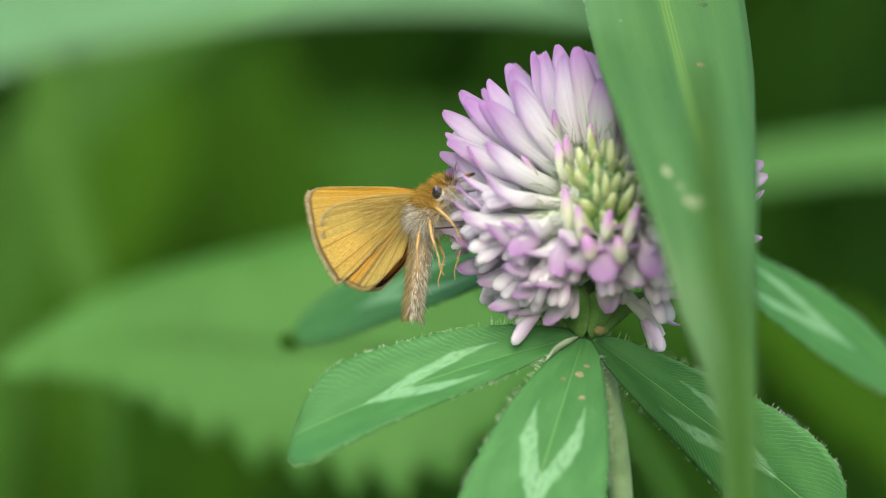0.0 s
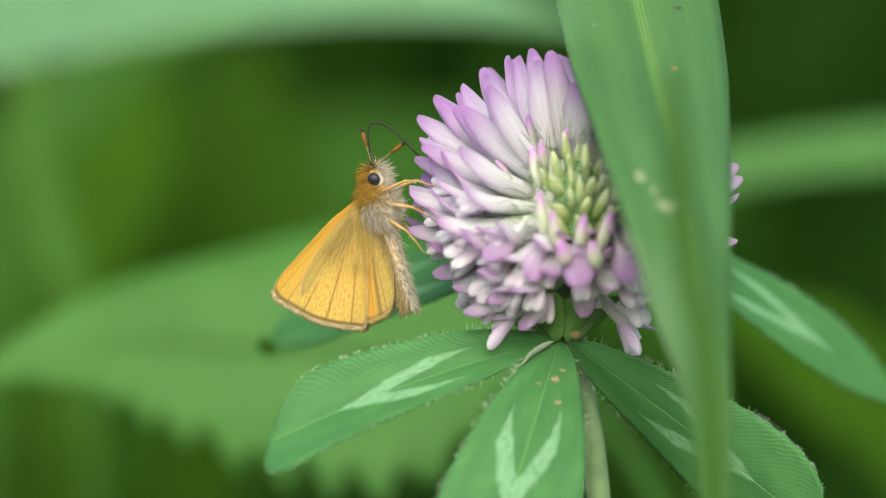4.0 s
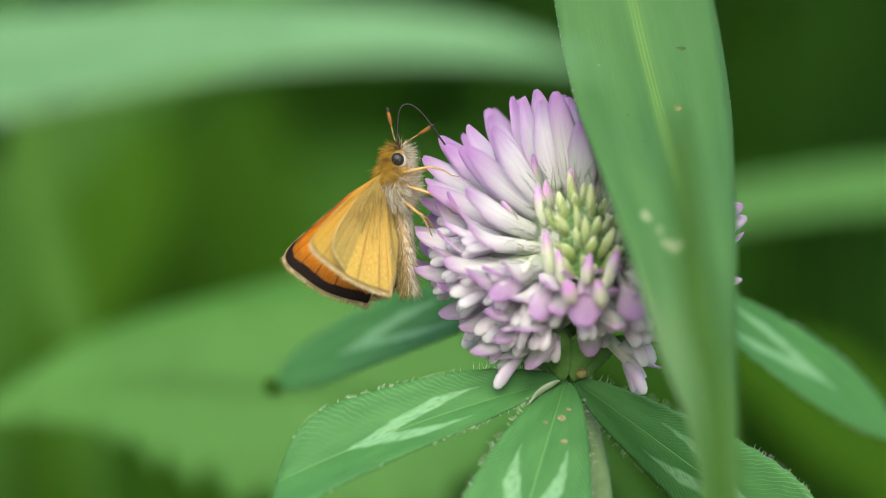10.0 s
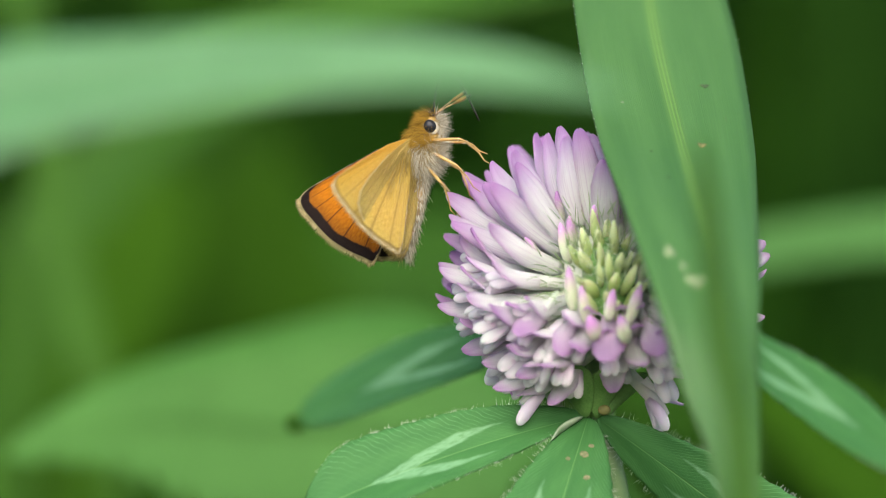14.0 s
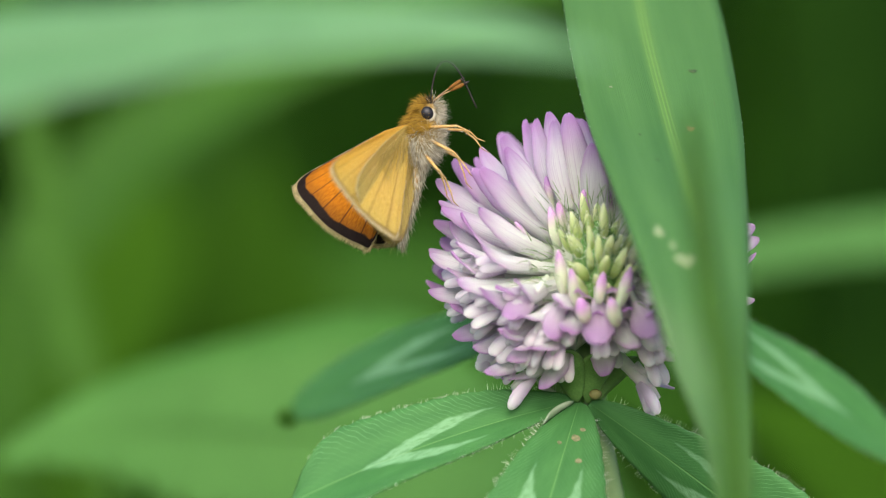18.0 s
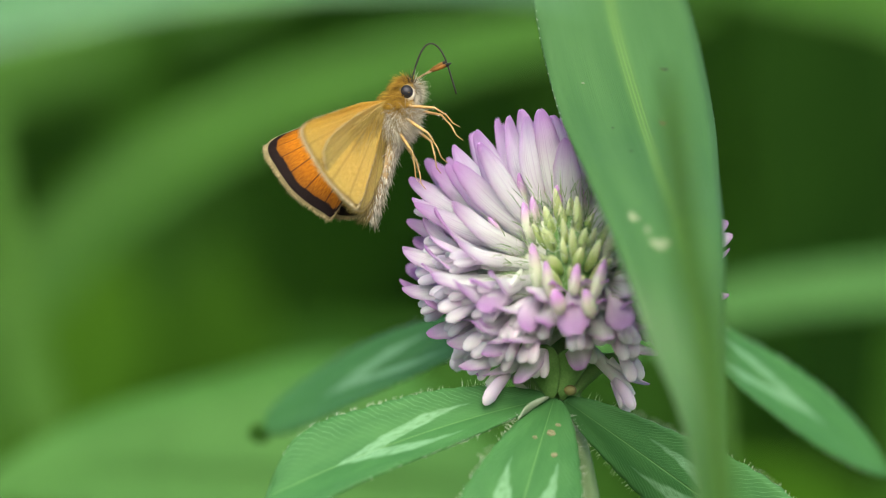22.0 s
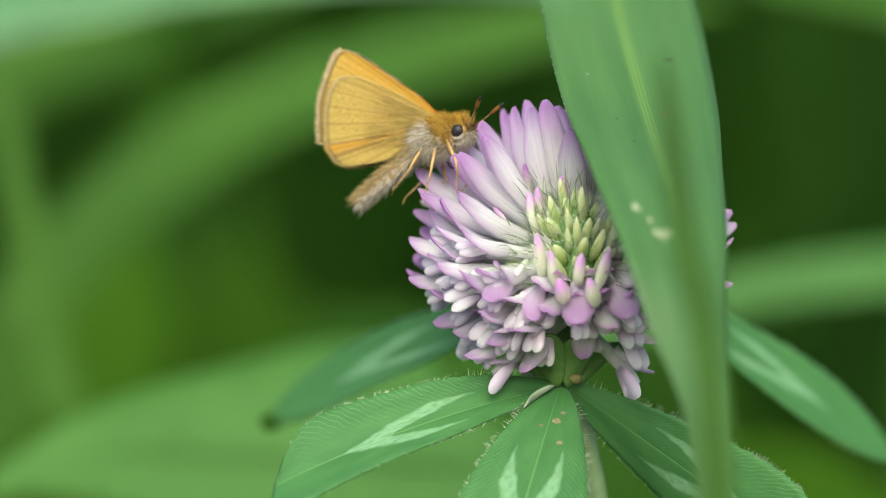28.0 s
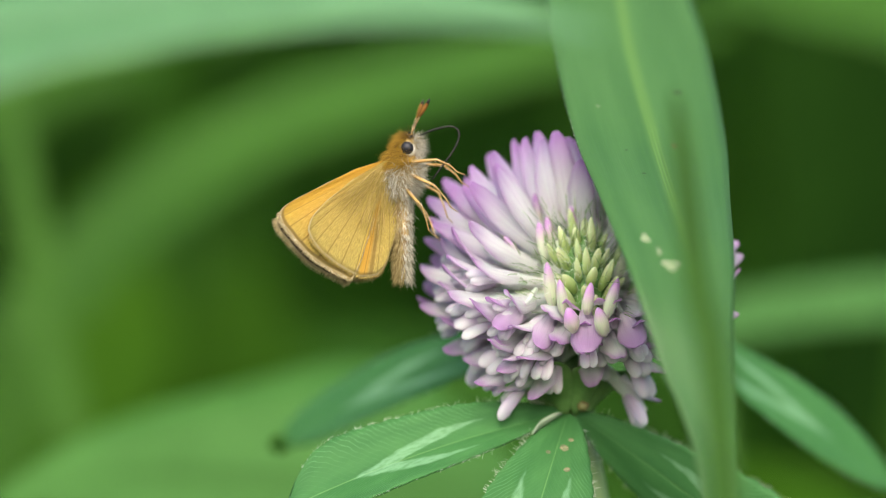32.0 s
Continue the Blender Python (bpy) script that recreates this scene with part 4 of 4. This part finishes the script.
# ---- the skipper butterfly ----
# seconds; x, y, z of the wing roots in mm; body lean, abdomen, near and far wing angles, yaw and near wing sweep in degrees
FLIGHT = [
    (0, -3.21, -3.00, 0.96, 3.0, 80.0, 8.0, -4.0, -36.0, 0.0),
    (0.5, -3.23, -3.00, 1.12, 2.0, 80.0, 8.0, -4.0, -36.0, 0.0),
    (1, -3.00, -3.00, 0.95, 1.0, 80.0, 8.0, -4.0, -36.0, 0.0),
    (1.5, -2.95, -3.00, 0.91, 2.5, 80.0, 8.0, -4.0, -36.0, 0.0),
    (2, -3.34, -3.00, 1.21, 4.0, 80.0, 8.0, -4.0, -36.0, 0.0),
    (2.5, -4.43, -3.00, 0.95, 20.0, 68.0, 10.0, -3.3, -23.0, 0.0),
    (3, -5.72, -3.00, 0.92, 43.0, 56.0, 12.0, -2.0, -10.0, 0.0),
    (3.5, -7.13, -3.00, 0.52, 52.0, 55.8, 12.2, -0.8, -8.0, 0.0),
    (5.5, -5.49, -3.00, 5.85, 46.0, 55.2, 12.8, 4.3, 0.0, 0.0),
    (6, -5.41, -3.00, 5.97, 43.0, 55.0, 13.0, 4.0, 0.0, 0.0),
    (6.5, -5.16, -3.00, 6.50, 42.5, 55.3, 15.0, 3.8, 0.0, -1.2),
    (7, -5.47, -3.00, 6.57, 42.0, 55.7, 17.0, 3.5, 0.0, -2.5),
    (7.5, -5.32, -3.00, 7.06, 42.0, 56.0, 22.0, 3.2, 0.0, -3.8),
    (8, -5.35, -3.00, 6.93, 42.0, 56.3, 27.0, 3.0, 0.0, -5.0),
    (8.5, -5.26, -3.00, 6.90, 41.0, 56.7, 32.5, 2.8, 0.0, -6.0),
    (9, -5.20, -3.00, 7.18, 40.0, 57.0, 38.0, 2.5, 0.0, -7.0),
    (9.5, -5.43, -3.00, 7.11, 40.5, 57.0, 39.5, 2.2, 0.0, -7.0),
    (10, -5.64, -3.00, 7.16, 41.0, 57.0, 41.0, 2.0, 0.0, -7.0),
    (10.5, -5.46, -3.00, 7.24, 37.5, 57.0, 39.0, 0.7, 0.0, -7.0),
    (11, -3.60, -3.00, 9.66, 34.0, 57.0, 37.0, -0.7, 0.0, -7.0),
    (11.5, -3.41, -3.00, 12.14, 28.0, 57.5, 38.5, -2.0, 0.0, -7.0),
    (12, -3.22, -3.00, 13.90, 22.0, 58.0, 40.0, -3.3, 0.0, -6.3),
    (12.5, -3.36, -3.00, 13.97, 24.5, 55.5, 41.0, -4.7, 0.0, -5.7),
    (13, -4.24, -3.00, 14.08, 27.0, 53.0, 42.0, -6.0, 0.0, -5.0),
    (13.5, -4.68, -3.00, 13.99, 29.0, 50.5, 44.0, -6.0, 0.0, -4.5),
    (14, -5.06, -3.00, 13.91, 31.0, 48.0, 46.0, -6.0, 0.0, -4.0),
    (14.5, -5.44, -3.33, 13.74, 30.4, 47.8, 46.2, -6.0, 0.0, -4.0),
    (16.5, -4.42, -4.67, 13.75, 28.0, 46.8, 47.0, -6.0, 0.0, -4.0),
    (17, -4.36, -5.00, 13.69, 30.0, 46.5, 47.0, -6.0, 0.0, -4.0),
    (17.5, -4.39, -5.00, 13.71, 30.0, 46.2, 47.0, -6.0, 0.0, -4.0),
    (18, -4.30, -5.00, 13.75, 30.0, 46.0, 47.0, -6.0, 0.0, -4.0),
    (18.5, -4.25, -5.00, 13.73, 28.0, 46.2, 47.0, -6.0, 0.0, -4.0),
    (19, -4.06, -5.00, 13.90, 26.0, 46.3, 47.0, -6.0, 0.0, -4.0),
    (19.5, -4.23, -5.00, 13.99, 26.5, 46.5, 47.0, -6.0, 0.0, -4.0),
    (20, -4.39, -5.00, 14.10, 27.0, 46.7, 47.0, -6.0, 0.0, -4.0),
    (20.5, -4.51, -5.00, 14.15, 28.0, 46.8, 46.5, -6.0, 0.0, -4.0),
    (21, -4.76, -5.00, 14.27, 29.0, 47.0, 46.0, -6.0, 0.0, -4.0),
    (21.5, -4.81, -5.00, 14.87, 25.5, 49.7, 45.5, -6.0, 0.0, -4.0),
    (22, -3.75, -5.00, 15.69, 22.0, 52.3, 45.0, -6.0, 0.0, -4.0),
    (22.5, -1.81, -5.00, 16.07, 11.0, 55.0, 41.0, -2.0, 0.0, -3.0),
    (22.7, 2.03, -5.00, 15.45, -6.0, 57.4, 39.4, -0.4, 0.0, -1.8),
    (22.8, 1.98, -5.00, 14.99, -12.0, 58.6, 38.6, 0.4, 0.0, -1.2),
    (23, 0.62, -5.00, 14.08, -17.0, 61.0, 37.0, 2.0, 0.0, 0.0),
    (23.5, 1.26, -5.00, 14.51, -21.0, 60.0, 14.0, 1.6, 0.0, 0.0),
    (24, 1.08, -5.00, 14.18, -22.0, 59.0, 11.8, 1.2, 0.0, 0.0),
    (24.5, 1.35, -5.00, 14.22, -21.5, 58.0, 9.5, 0.8, 0.0, 0.0),
    (25, 0.41, -5.00, 14.08, -21.0, 57.0, 7.2, 0.4, 0.0, 0.0),
    (25.5, 0.37, -5.83, 13.94, -20.0, 59.3, 5.0, 0.0, 0.0, 0.0),
    (27.5, 1.04, -4.00, 13.13, -31.0, 68.7, 4.2, 0.0, -18.0, 0.0),
    (28, 0.99, -4.50, 12.86, -33.0, 71.0, 4.0, 0.0, -20.0, 0.0),
    (28.5, 0.96, -4.50, 12.73, -33.5, 69.6, 4.0, 0.0, -20.8, 0.0),
    (29, 1.01, -4.50, 12.69, -34.0, 68.2, 4.0, 0.0, -21.6, 0.0),
    (29.5, 1.16, -4.80, 12.67, -34.0, 66.8, 4.0, 0.0, -22.4, 0.0),
    (30, 1.24, -5.00, 12.67, -34.0, 65.4, 4.0, 0.0, -23.2, 0.0),
    (30.5, 1.54, -5.00, 13.19, -32.0, 64.0, 4.0, 0.0, -24.0, 0.0),
    (30.7, 0.61, -5.20, 14.21, -29.0, 61.2, 4.0, 0.0, -22.0, 0.0),
    (30.8, -0.17, -5.50, 14.99, -24.0, 59.8, 4.0, 0.0, -20.0, 0.0),
    (30.9, -0.61, -6.00, 15.22, -15.0, 58.4, 4.0, 0.0, -18.0, 0.0),
    (31, -1.87, -6.70, 13.86, 2.0, 57.0, 4.0, 0.0, -18.0, 0.0),
    (31.2, -3.17, -8.40, 12.11, 18.0, 59.4, 6.0, 0.0, -10.0, 0.0),
    (31.3, -4.10, -8.80, 11.47, 23.0, 60.6, 7.0, 0.0, -7.0, 0.0),
    (31.5, -5.16, -9.20, 12.39, 25.0, 63.0, 9.0, 0.0, -5.0, 0.0),
    (32, -5.34, -9.40, 11.64, 31.0, 61.0, 18.0, -3.0, 0.0, 0.0),
]
HINGE = Vector((0.12, 0.0, 0.99)).normalized()
HIND_HINGE = Vector((0.45, 0.0, 0.90)).normalized()


def wing_mesh(name, outline, sag):
    """A wing as a fan from its root to its margin, with a gentle camber; x forward, z dorsal."""
    rim = spline(outline, 41)

    def fn(u, v):
        p = rim[min(int(v * 40 + 0.5), 40)]
        r = 0.03 + 0.97 * u
        return V(p[0] * r, sag * math.sin(math.pi * u) * math.sin(math.pi * v) + 0.05 * math.sin(v * 75) * u, p[1] * r)
    return sheet(name, fn, 20, 40, 0.07 * MM, True)


def wing_pose(angle, shift, sweep, hinge):
    return pose(0, shift * MM, 0) @ Matrix.Rotation(radians(angle), 4, hinge) @ pose(0, 0, 0, 0, sweep, 0)


def build_skipper():
    sk = thing("skipper_butterfly", Vector((0, 0, 0)), "small orange skipper butterfly feeding on the clover head", "butterfly")
    rnd = random.Random(21)
    feelers = []
    # thorax, head
    rot = Matrix.Rotation(radians(43), 3, "Y")
    part("thorax", blob("thorax", V(0.1, 0, -1.7), (1.8 * MM, 1.45 * MM, 2.6 * MM), rot), BODY, sk)
    part("head", blob("head", V(2.0, 0, 0.1), (1.05 * MM, 1.1 * MM, 1.05 * MM)), BODY, sk)
    for s in (-1, 1):
        part("eye_ring", blob("eye_ring", V(1.92, s * 0.86, -0.22), (0.68 * MM, 0.36 * MM, 0.72 * MM)), FUR_PALE, sk, "white scales round the eye")
        part("eye", blob("eye", V(1.86, s * 0.98, -0.06), (0.60 * MM, 0.42 * MM, 0.66 * MM), None, 12, 18), EYE, sk, "glossy black eye")
        part("palp", blob("palp", V(2.6, s * 0.32, -0.65), (0.42 * MM, 0.28 * MM, 0.8 * MM), Matrix.Rotation(radians(35), 3, "Y")), FUR_PALE, sk)
        path = [V(*p) for p in spline([(0, 0, 0), (0.8, s * 0.15, 0.06), (1.6, s * 0.4, 0.06), (2.4, s * 0.6, 0.0)], 10)]
        ant = part("antenna", tube("antenna", path, [0.065 * MM] * 10, 6), SHAFT, sk)
        feelers.append((s, ant))
        tipd = (path[-1] - path[-2]).normalized()
        club = [path[-1] + tipd * t * MM for t in (-0.2, 0.3, 0.9, 1.4, 1.7)]
        part("club", tube("club", club, [r * MM for r in (0.08, 0.17, 0.2, 0.15, 0.04)], 8), CLUB, ant)
        tip = [path[-1] + tipd * t * MM for t in (1.25, 1.5, 1.8)]
        part("club_tip", tube("club_tip", tip, [r * MM for r in (0.19, 0.15, 0.05)], 8), BLACK, ant, "blackish tip of the club")
    path = [V(*p) for p in spline([(0, 0, 0), (0.5, 0, 1.2), (2.1, 0, 2.9), (3.2, 0, 3.0), (3.7, 0, 1.5), (3.4, 0, -2.2)], 28)]
    tongue = part("proboscis", tube("proboscis", path, [0.085 * MM] * 28, 6), BLACK, sk, "thin black curved proboscis")
    # legs: hip, knee, foot
    for hip, knee, foot in (((1.2, -0.9, -1.2), (3.6, -1.8, -2.5), (4.8, -1.4, -5.0)), ((0.7, -1.0, -2.2), (2.1, -2.3, -4.5), (2.4, -1.6, -7.7)),
                            ((-0.3, -1.0, -3.2), (0.1, -2.2, -5.5), (-0.7, -1.5, -8.4)), ((1.2, 0.9, -1.2), (4.1, 1.5, -3.0), (4.7, 1.0, -6.0)),
                            ((0.7, 1.0, -2.4), (2.3, 1.9, -4.9), (1.6, 1.2, -8.1)), ((-0.3, 1.0, -3.2), (0.3, 1.9, -6.0), (-0.3, 1.2, -8.9))):
        hip, knee, foot = Vector(hip), Vector(knee), Vector(foot)
        ankle = knee.lerp(foot, 0.55) + Vector((0.15, 0, 0.25))
        path = [p * MM for p in (hip, hip.lerp(knee, 0.35), hip.lerp(knee, 0.8), knee, knee.lerp(ankle, 0.5), ankle, ankle.lerp(foot, 0.6), foot + Vector((0.35, 0, -0.05)))]
        leg = part("leg", tube("leg", path, [r * MM for r in (0.14, 0.18, 0.14, 0.10, 0.085, 0.07, 0.055, 0.035)], 7), LEG, sk)
        roots = []
        for k in range(60):
            t = rnd.uniform(0.2, 4.8)
            a = path[int(t)].lerp(path[int(t) + 1], t - int(t))
            roots.append((a, a + Vector((rnd.gauss(0, 1), rnd.gauss(0, 1), rnd.gauss(-0.5, 1))).normalized() * rnd.uniform(0.2, 0.42) * MM))
        part("leg_hairs", hairs("leg_hairs", roots, 0.016 * MM), FUR_PALE, leg)
    # abdomen, pointing along -z of its own frame from its joint
    ab = part("abdomen", blob("abdomen", V(0, 0, -4.2), (1.0 * MM, 0.95 * MM, 4.9 * MM), None, 22, 16,
                              lambda t: (0.55 + 0.75 * t) * (1 + 0.05 * math.sin(t * 50)) / 1.1), ABDOMEN, sk)
    for name, mat, count, belly in (("abdomen_fur", FUR_TAN, 1500, -1), ("belly_fur", FUR_PALE, 1000, 1)):
        roots = []
        while len(roots) < count:
            t, w = rnd.random(), rnd.uniform(0, 2 * math.pi)
            if (math.cos(w) + rnd.uniform(-0.3, 0.3)) * belly < (0.1 if belly > 0 else -0.1):
                continue
            t = (int(t * 9) + 0.75 * rnd.random()) / 9 if belly > 0 else t
            z = -9.0 + 8.6 * t
            r = 0.66 + 0.36 * t
            a = Vector((r * math.cos(w), r * math.sin(w), z))
            e = Vector((0.34 * math.cos(w), 0.34 * math.sin(w), -0.7)) + 0.15 * Vector((rnd.gauss(0, 1), rnd.gauss(0, 1), rnd.gauss(0, 1)))
            roots.append((a * MM, (a + e * rnd.uniform(0.6, 1.3)) * MM))
        part(name, hairs(name, roots, 0.032 * MM), mat, ab, "whitish tufts under the abdomen" if belly > 0 else "tan scales on the abdomen")
    # fur on thorax and head
    for name, mat, count, pick in (("back_fur", FUR_ORANGE, 4600, lambda d: d.x * -0.3 + d.z > 0.1), ("breast_fur", FUR_PALE, 3600, lambda d: d.x * -0.3 + d.z < 0.25)):
        roots, pale = [], mat is FUR_PALE
        while len(roots) < count:
            d = Vector((rnd.gauss(0, 1), rnd.gauss(0, 1), rnd.gauss(0, 1))).normalized()
            if not pick(d):
                continue
            if rnd.random() < 0.7:
                a = Vector((0.1, 0, -1.7)) + rot @ Vector((d.x * 1.75, d.y * 1.4, d.z * 2.5))
            else:
                a = Vector((2.0, 0, 0.1)) + d * 1.02
                if abs(d.y) > 0.62 and d.z < 0.5 and d.x < 0.6:
                    continue
            e = a + (d * 0.75 + (Vector((-0.25, 0, -0.3)) if pale else Vector((-0.8, 0, -0.35))) + 0.28 * Vector((rnd.gauss(0, 1), rnd.gauss(0, 1), rnd.gauss(0, 1)))).normalized() * rnd.uniform(0.45, 1.0) * (1.5 if pale else 1.4)
            roots.append((a * MM, e * MM))
        part(name, hairs(name, roots, 0.021 * MM), mat, sk)
    roots = []
    for k in range(150):
        d = Vector((rnd.uniform(-0.1, 0.9), rnd.uniform(-0.8, 0.8), rnd.uniform(0.35, 1))).normalized()
        a = Vector((2.0, 0, 0.1)) + d
        roots.append((a * MM, (a + (d + Vector((rnd.gauss(-0.2, .25), rnd.gauss(0, .25), rnd.gauss(0, .2)))).normalized() * rnd.uniform(0.3, 0.8)) * MM))
    part("crown_bristles", hairs("crown_bristles", roots, 0.03 * MM), BLACK, sk, "dark bristles on the crown")
    fore = [(-3.5, 0.75), (-8.5, 1.0), (-11.5, 1.0), (-12.5, 0.2), (-12.4, -1.6), (-11.8, -4.4), (-10.2, -7.2), (-9.0, -7.8), (-4.5, -4.2)]
    hind = [(-4.5, 0.1), (-8.8, -0.5), (-10.9, -1.5), (-11.2, -3.2), (-10.5, -5.3), (-9.3, -7.3), (-8.3, -8.3), (-6.2, -8.6), (-2.6, -5.8)]
    fm, hm = wing_mesh("forewing", fore, 0.25), wing_mesh("hindwing", hind, 0.25)
    made = {}
    for key, name, me, label in (("fn", "forewing", fm, "orange forewing with a dark border"), ("hn", "hindwing", hm, "ochre hindwing"),
                                 ("ff", "forewing", fm, ""), ("hf", "hindwing", hm, "")):
        near = key[1] == "n"
        under = WING_UNDER if key[0] == "f" else HIND_UNDER
        w = part(name, me.copy() if near else me, (under, WING_TOP) if near else (WING_TOP, under), sk, label)
        made[key] = w
        rim = spline(fore if key[0] == "f" else hind, 241)
        if key == "hn":
            roots = []
            for k in range(420):
                p = rim[rnd.randrange(50, 236)]
                t = 0.10 + 0.46 * rnd.random() ** 1.3
                a = p * t
                e = p * (t + 0.10 + 0.08 * rnd.random())
                roots.append((V(a[0], 0.02 - 0.10, a[1]), V(e[0] + rnd.gauss(0, 0.12), -0.34 - 0.15 * rnd.random(), e[1] + rnd.gauss(0, 0.12))))
            part("wing_fur", hairs("wing_fur", roots, 0.022 * MM), FUR_OLIVE, w)
        roots = []
        for k in range(75, 241):
            p = rim[k]
            for j in range(4):
                q = p * (0.985 + 0.01 * rnd.random())
                e = p * (1.014 + 0.018 * rnd.random())
                roots.append((V(q[0], 0, q[1]), V(e[0] + rnd.gauss(0, 0.08), rnd.gauss(0, 0.08), e[1] + rnd.gauss(0, 0.1))))
        part("fringe", hairs("fringe", roots, (0.018 if key == "hn" else 0.03) * MM), FUR_OLIVE if key == "hn" else FUR_FRINGE, w)
    return sk, ab, made, feelers, tongue


SKIPPER, ABDOMEN_PART, WINGS, FEELERS, TONGUE = build_skipper()


def lifted(t):
    """From 0 to 1 as the skipper rights itself at the end."""
    return min(max((t - 31.0) / 0.4, 0.0), 1.0)


def splay(t):
    """Degrees by which the far antenna stands above the near one."""
    early = min(max((13.2 - t) / 0.8, 0.0), 1.0)
    late = min(max((t - 30.4) / 0.6, 0.0), 1.0)
    return 10 + 62 * early + 35 * late - 36 * lifted(t)


def motions():
    walk(SKIPPER, [(t, pose(x * MM, y * MM, z * MM, 0, 0, yaw) @ pose(0, 0, 0, 0, -lean, 0)) for t, x, y, z, lean, ab, n, f, yaw, sweep in FLIGHT])
    walk(ABDOMEN_PART, [(t, pose(-0.6 * MM, 0, -2.6 * MM, 0, 90 - ab, 0)) for t, x, y, z, lean, ab, n, f, yaw, sweep in FLIGHT])
    walk(TONGUE, [(row[0], pose(2.7 * MM, 0, 0.3 * MM, 0, 0, 100 * min(max((14 - row[4]) / 22, 0.0), 1.0)) @ pose(0, 0, 0, 0, max(95 * min(max((22 - row[4]) / 22, 0.0), 1.0), 62 * lifted(row[0])), 0)) for row in FLIGHT])
    for s, ant in FEELERS:
        walk(ant, [(t, pose(2.55 * MM, s * 0.5 * MM, 0.65 * MM, 0, 0, -6.5 * min(max(-24 - lean, 0), 10)) @ pose(0, 0, 0, 0, -(15 - 0.5 * lean + 34 * lifted(t) + (splay(t) if s > 0 else 0) + 3 * min(max(-24 - lean, 0), 10)), 0)) for t, x, y, z, lean, ab, n, f, yaw, sweep in FLIGHT])
    for key, shift, sign, extra, part_sweep in (("fn", -0.45, 1, 0, 0.8), ("hn", -0.75, 1, 9, -0.5), ("ff", 0.45, -1, 0, 0.4), ("hf", 0.75, -1, 8, 0.4)):
        walk(WINGS[key], [(t, wing_pose(sign * ((n if sign > 0 else f) + (extra if (n > 15) else 1)), shift, part_sweep * sweep, HIND_HINGE if key[0] == "h" else HINGE)) for t, x, y, z, lean, ab, n, f, yaw, sweep in FLIGHT])


motions()
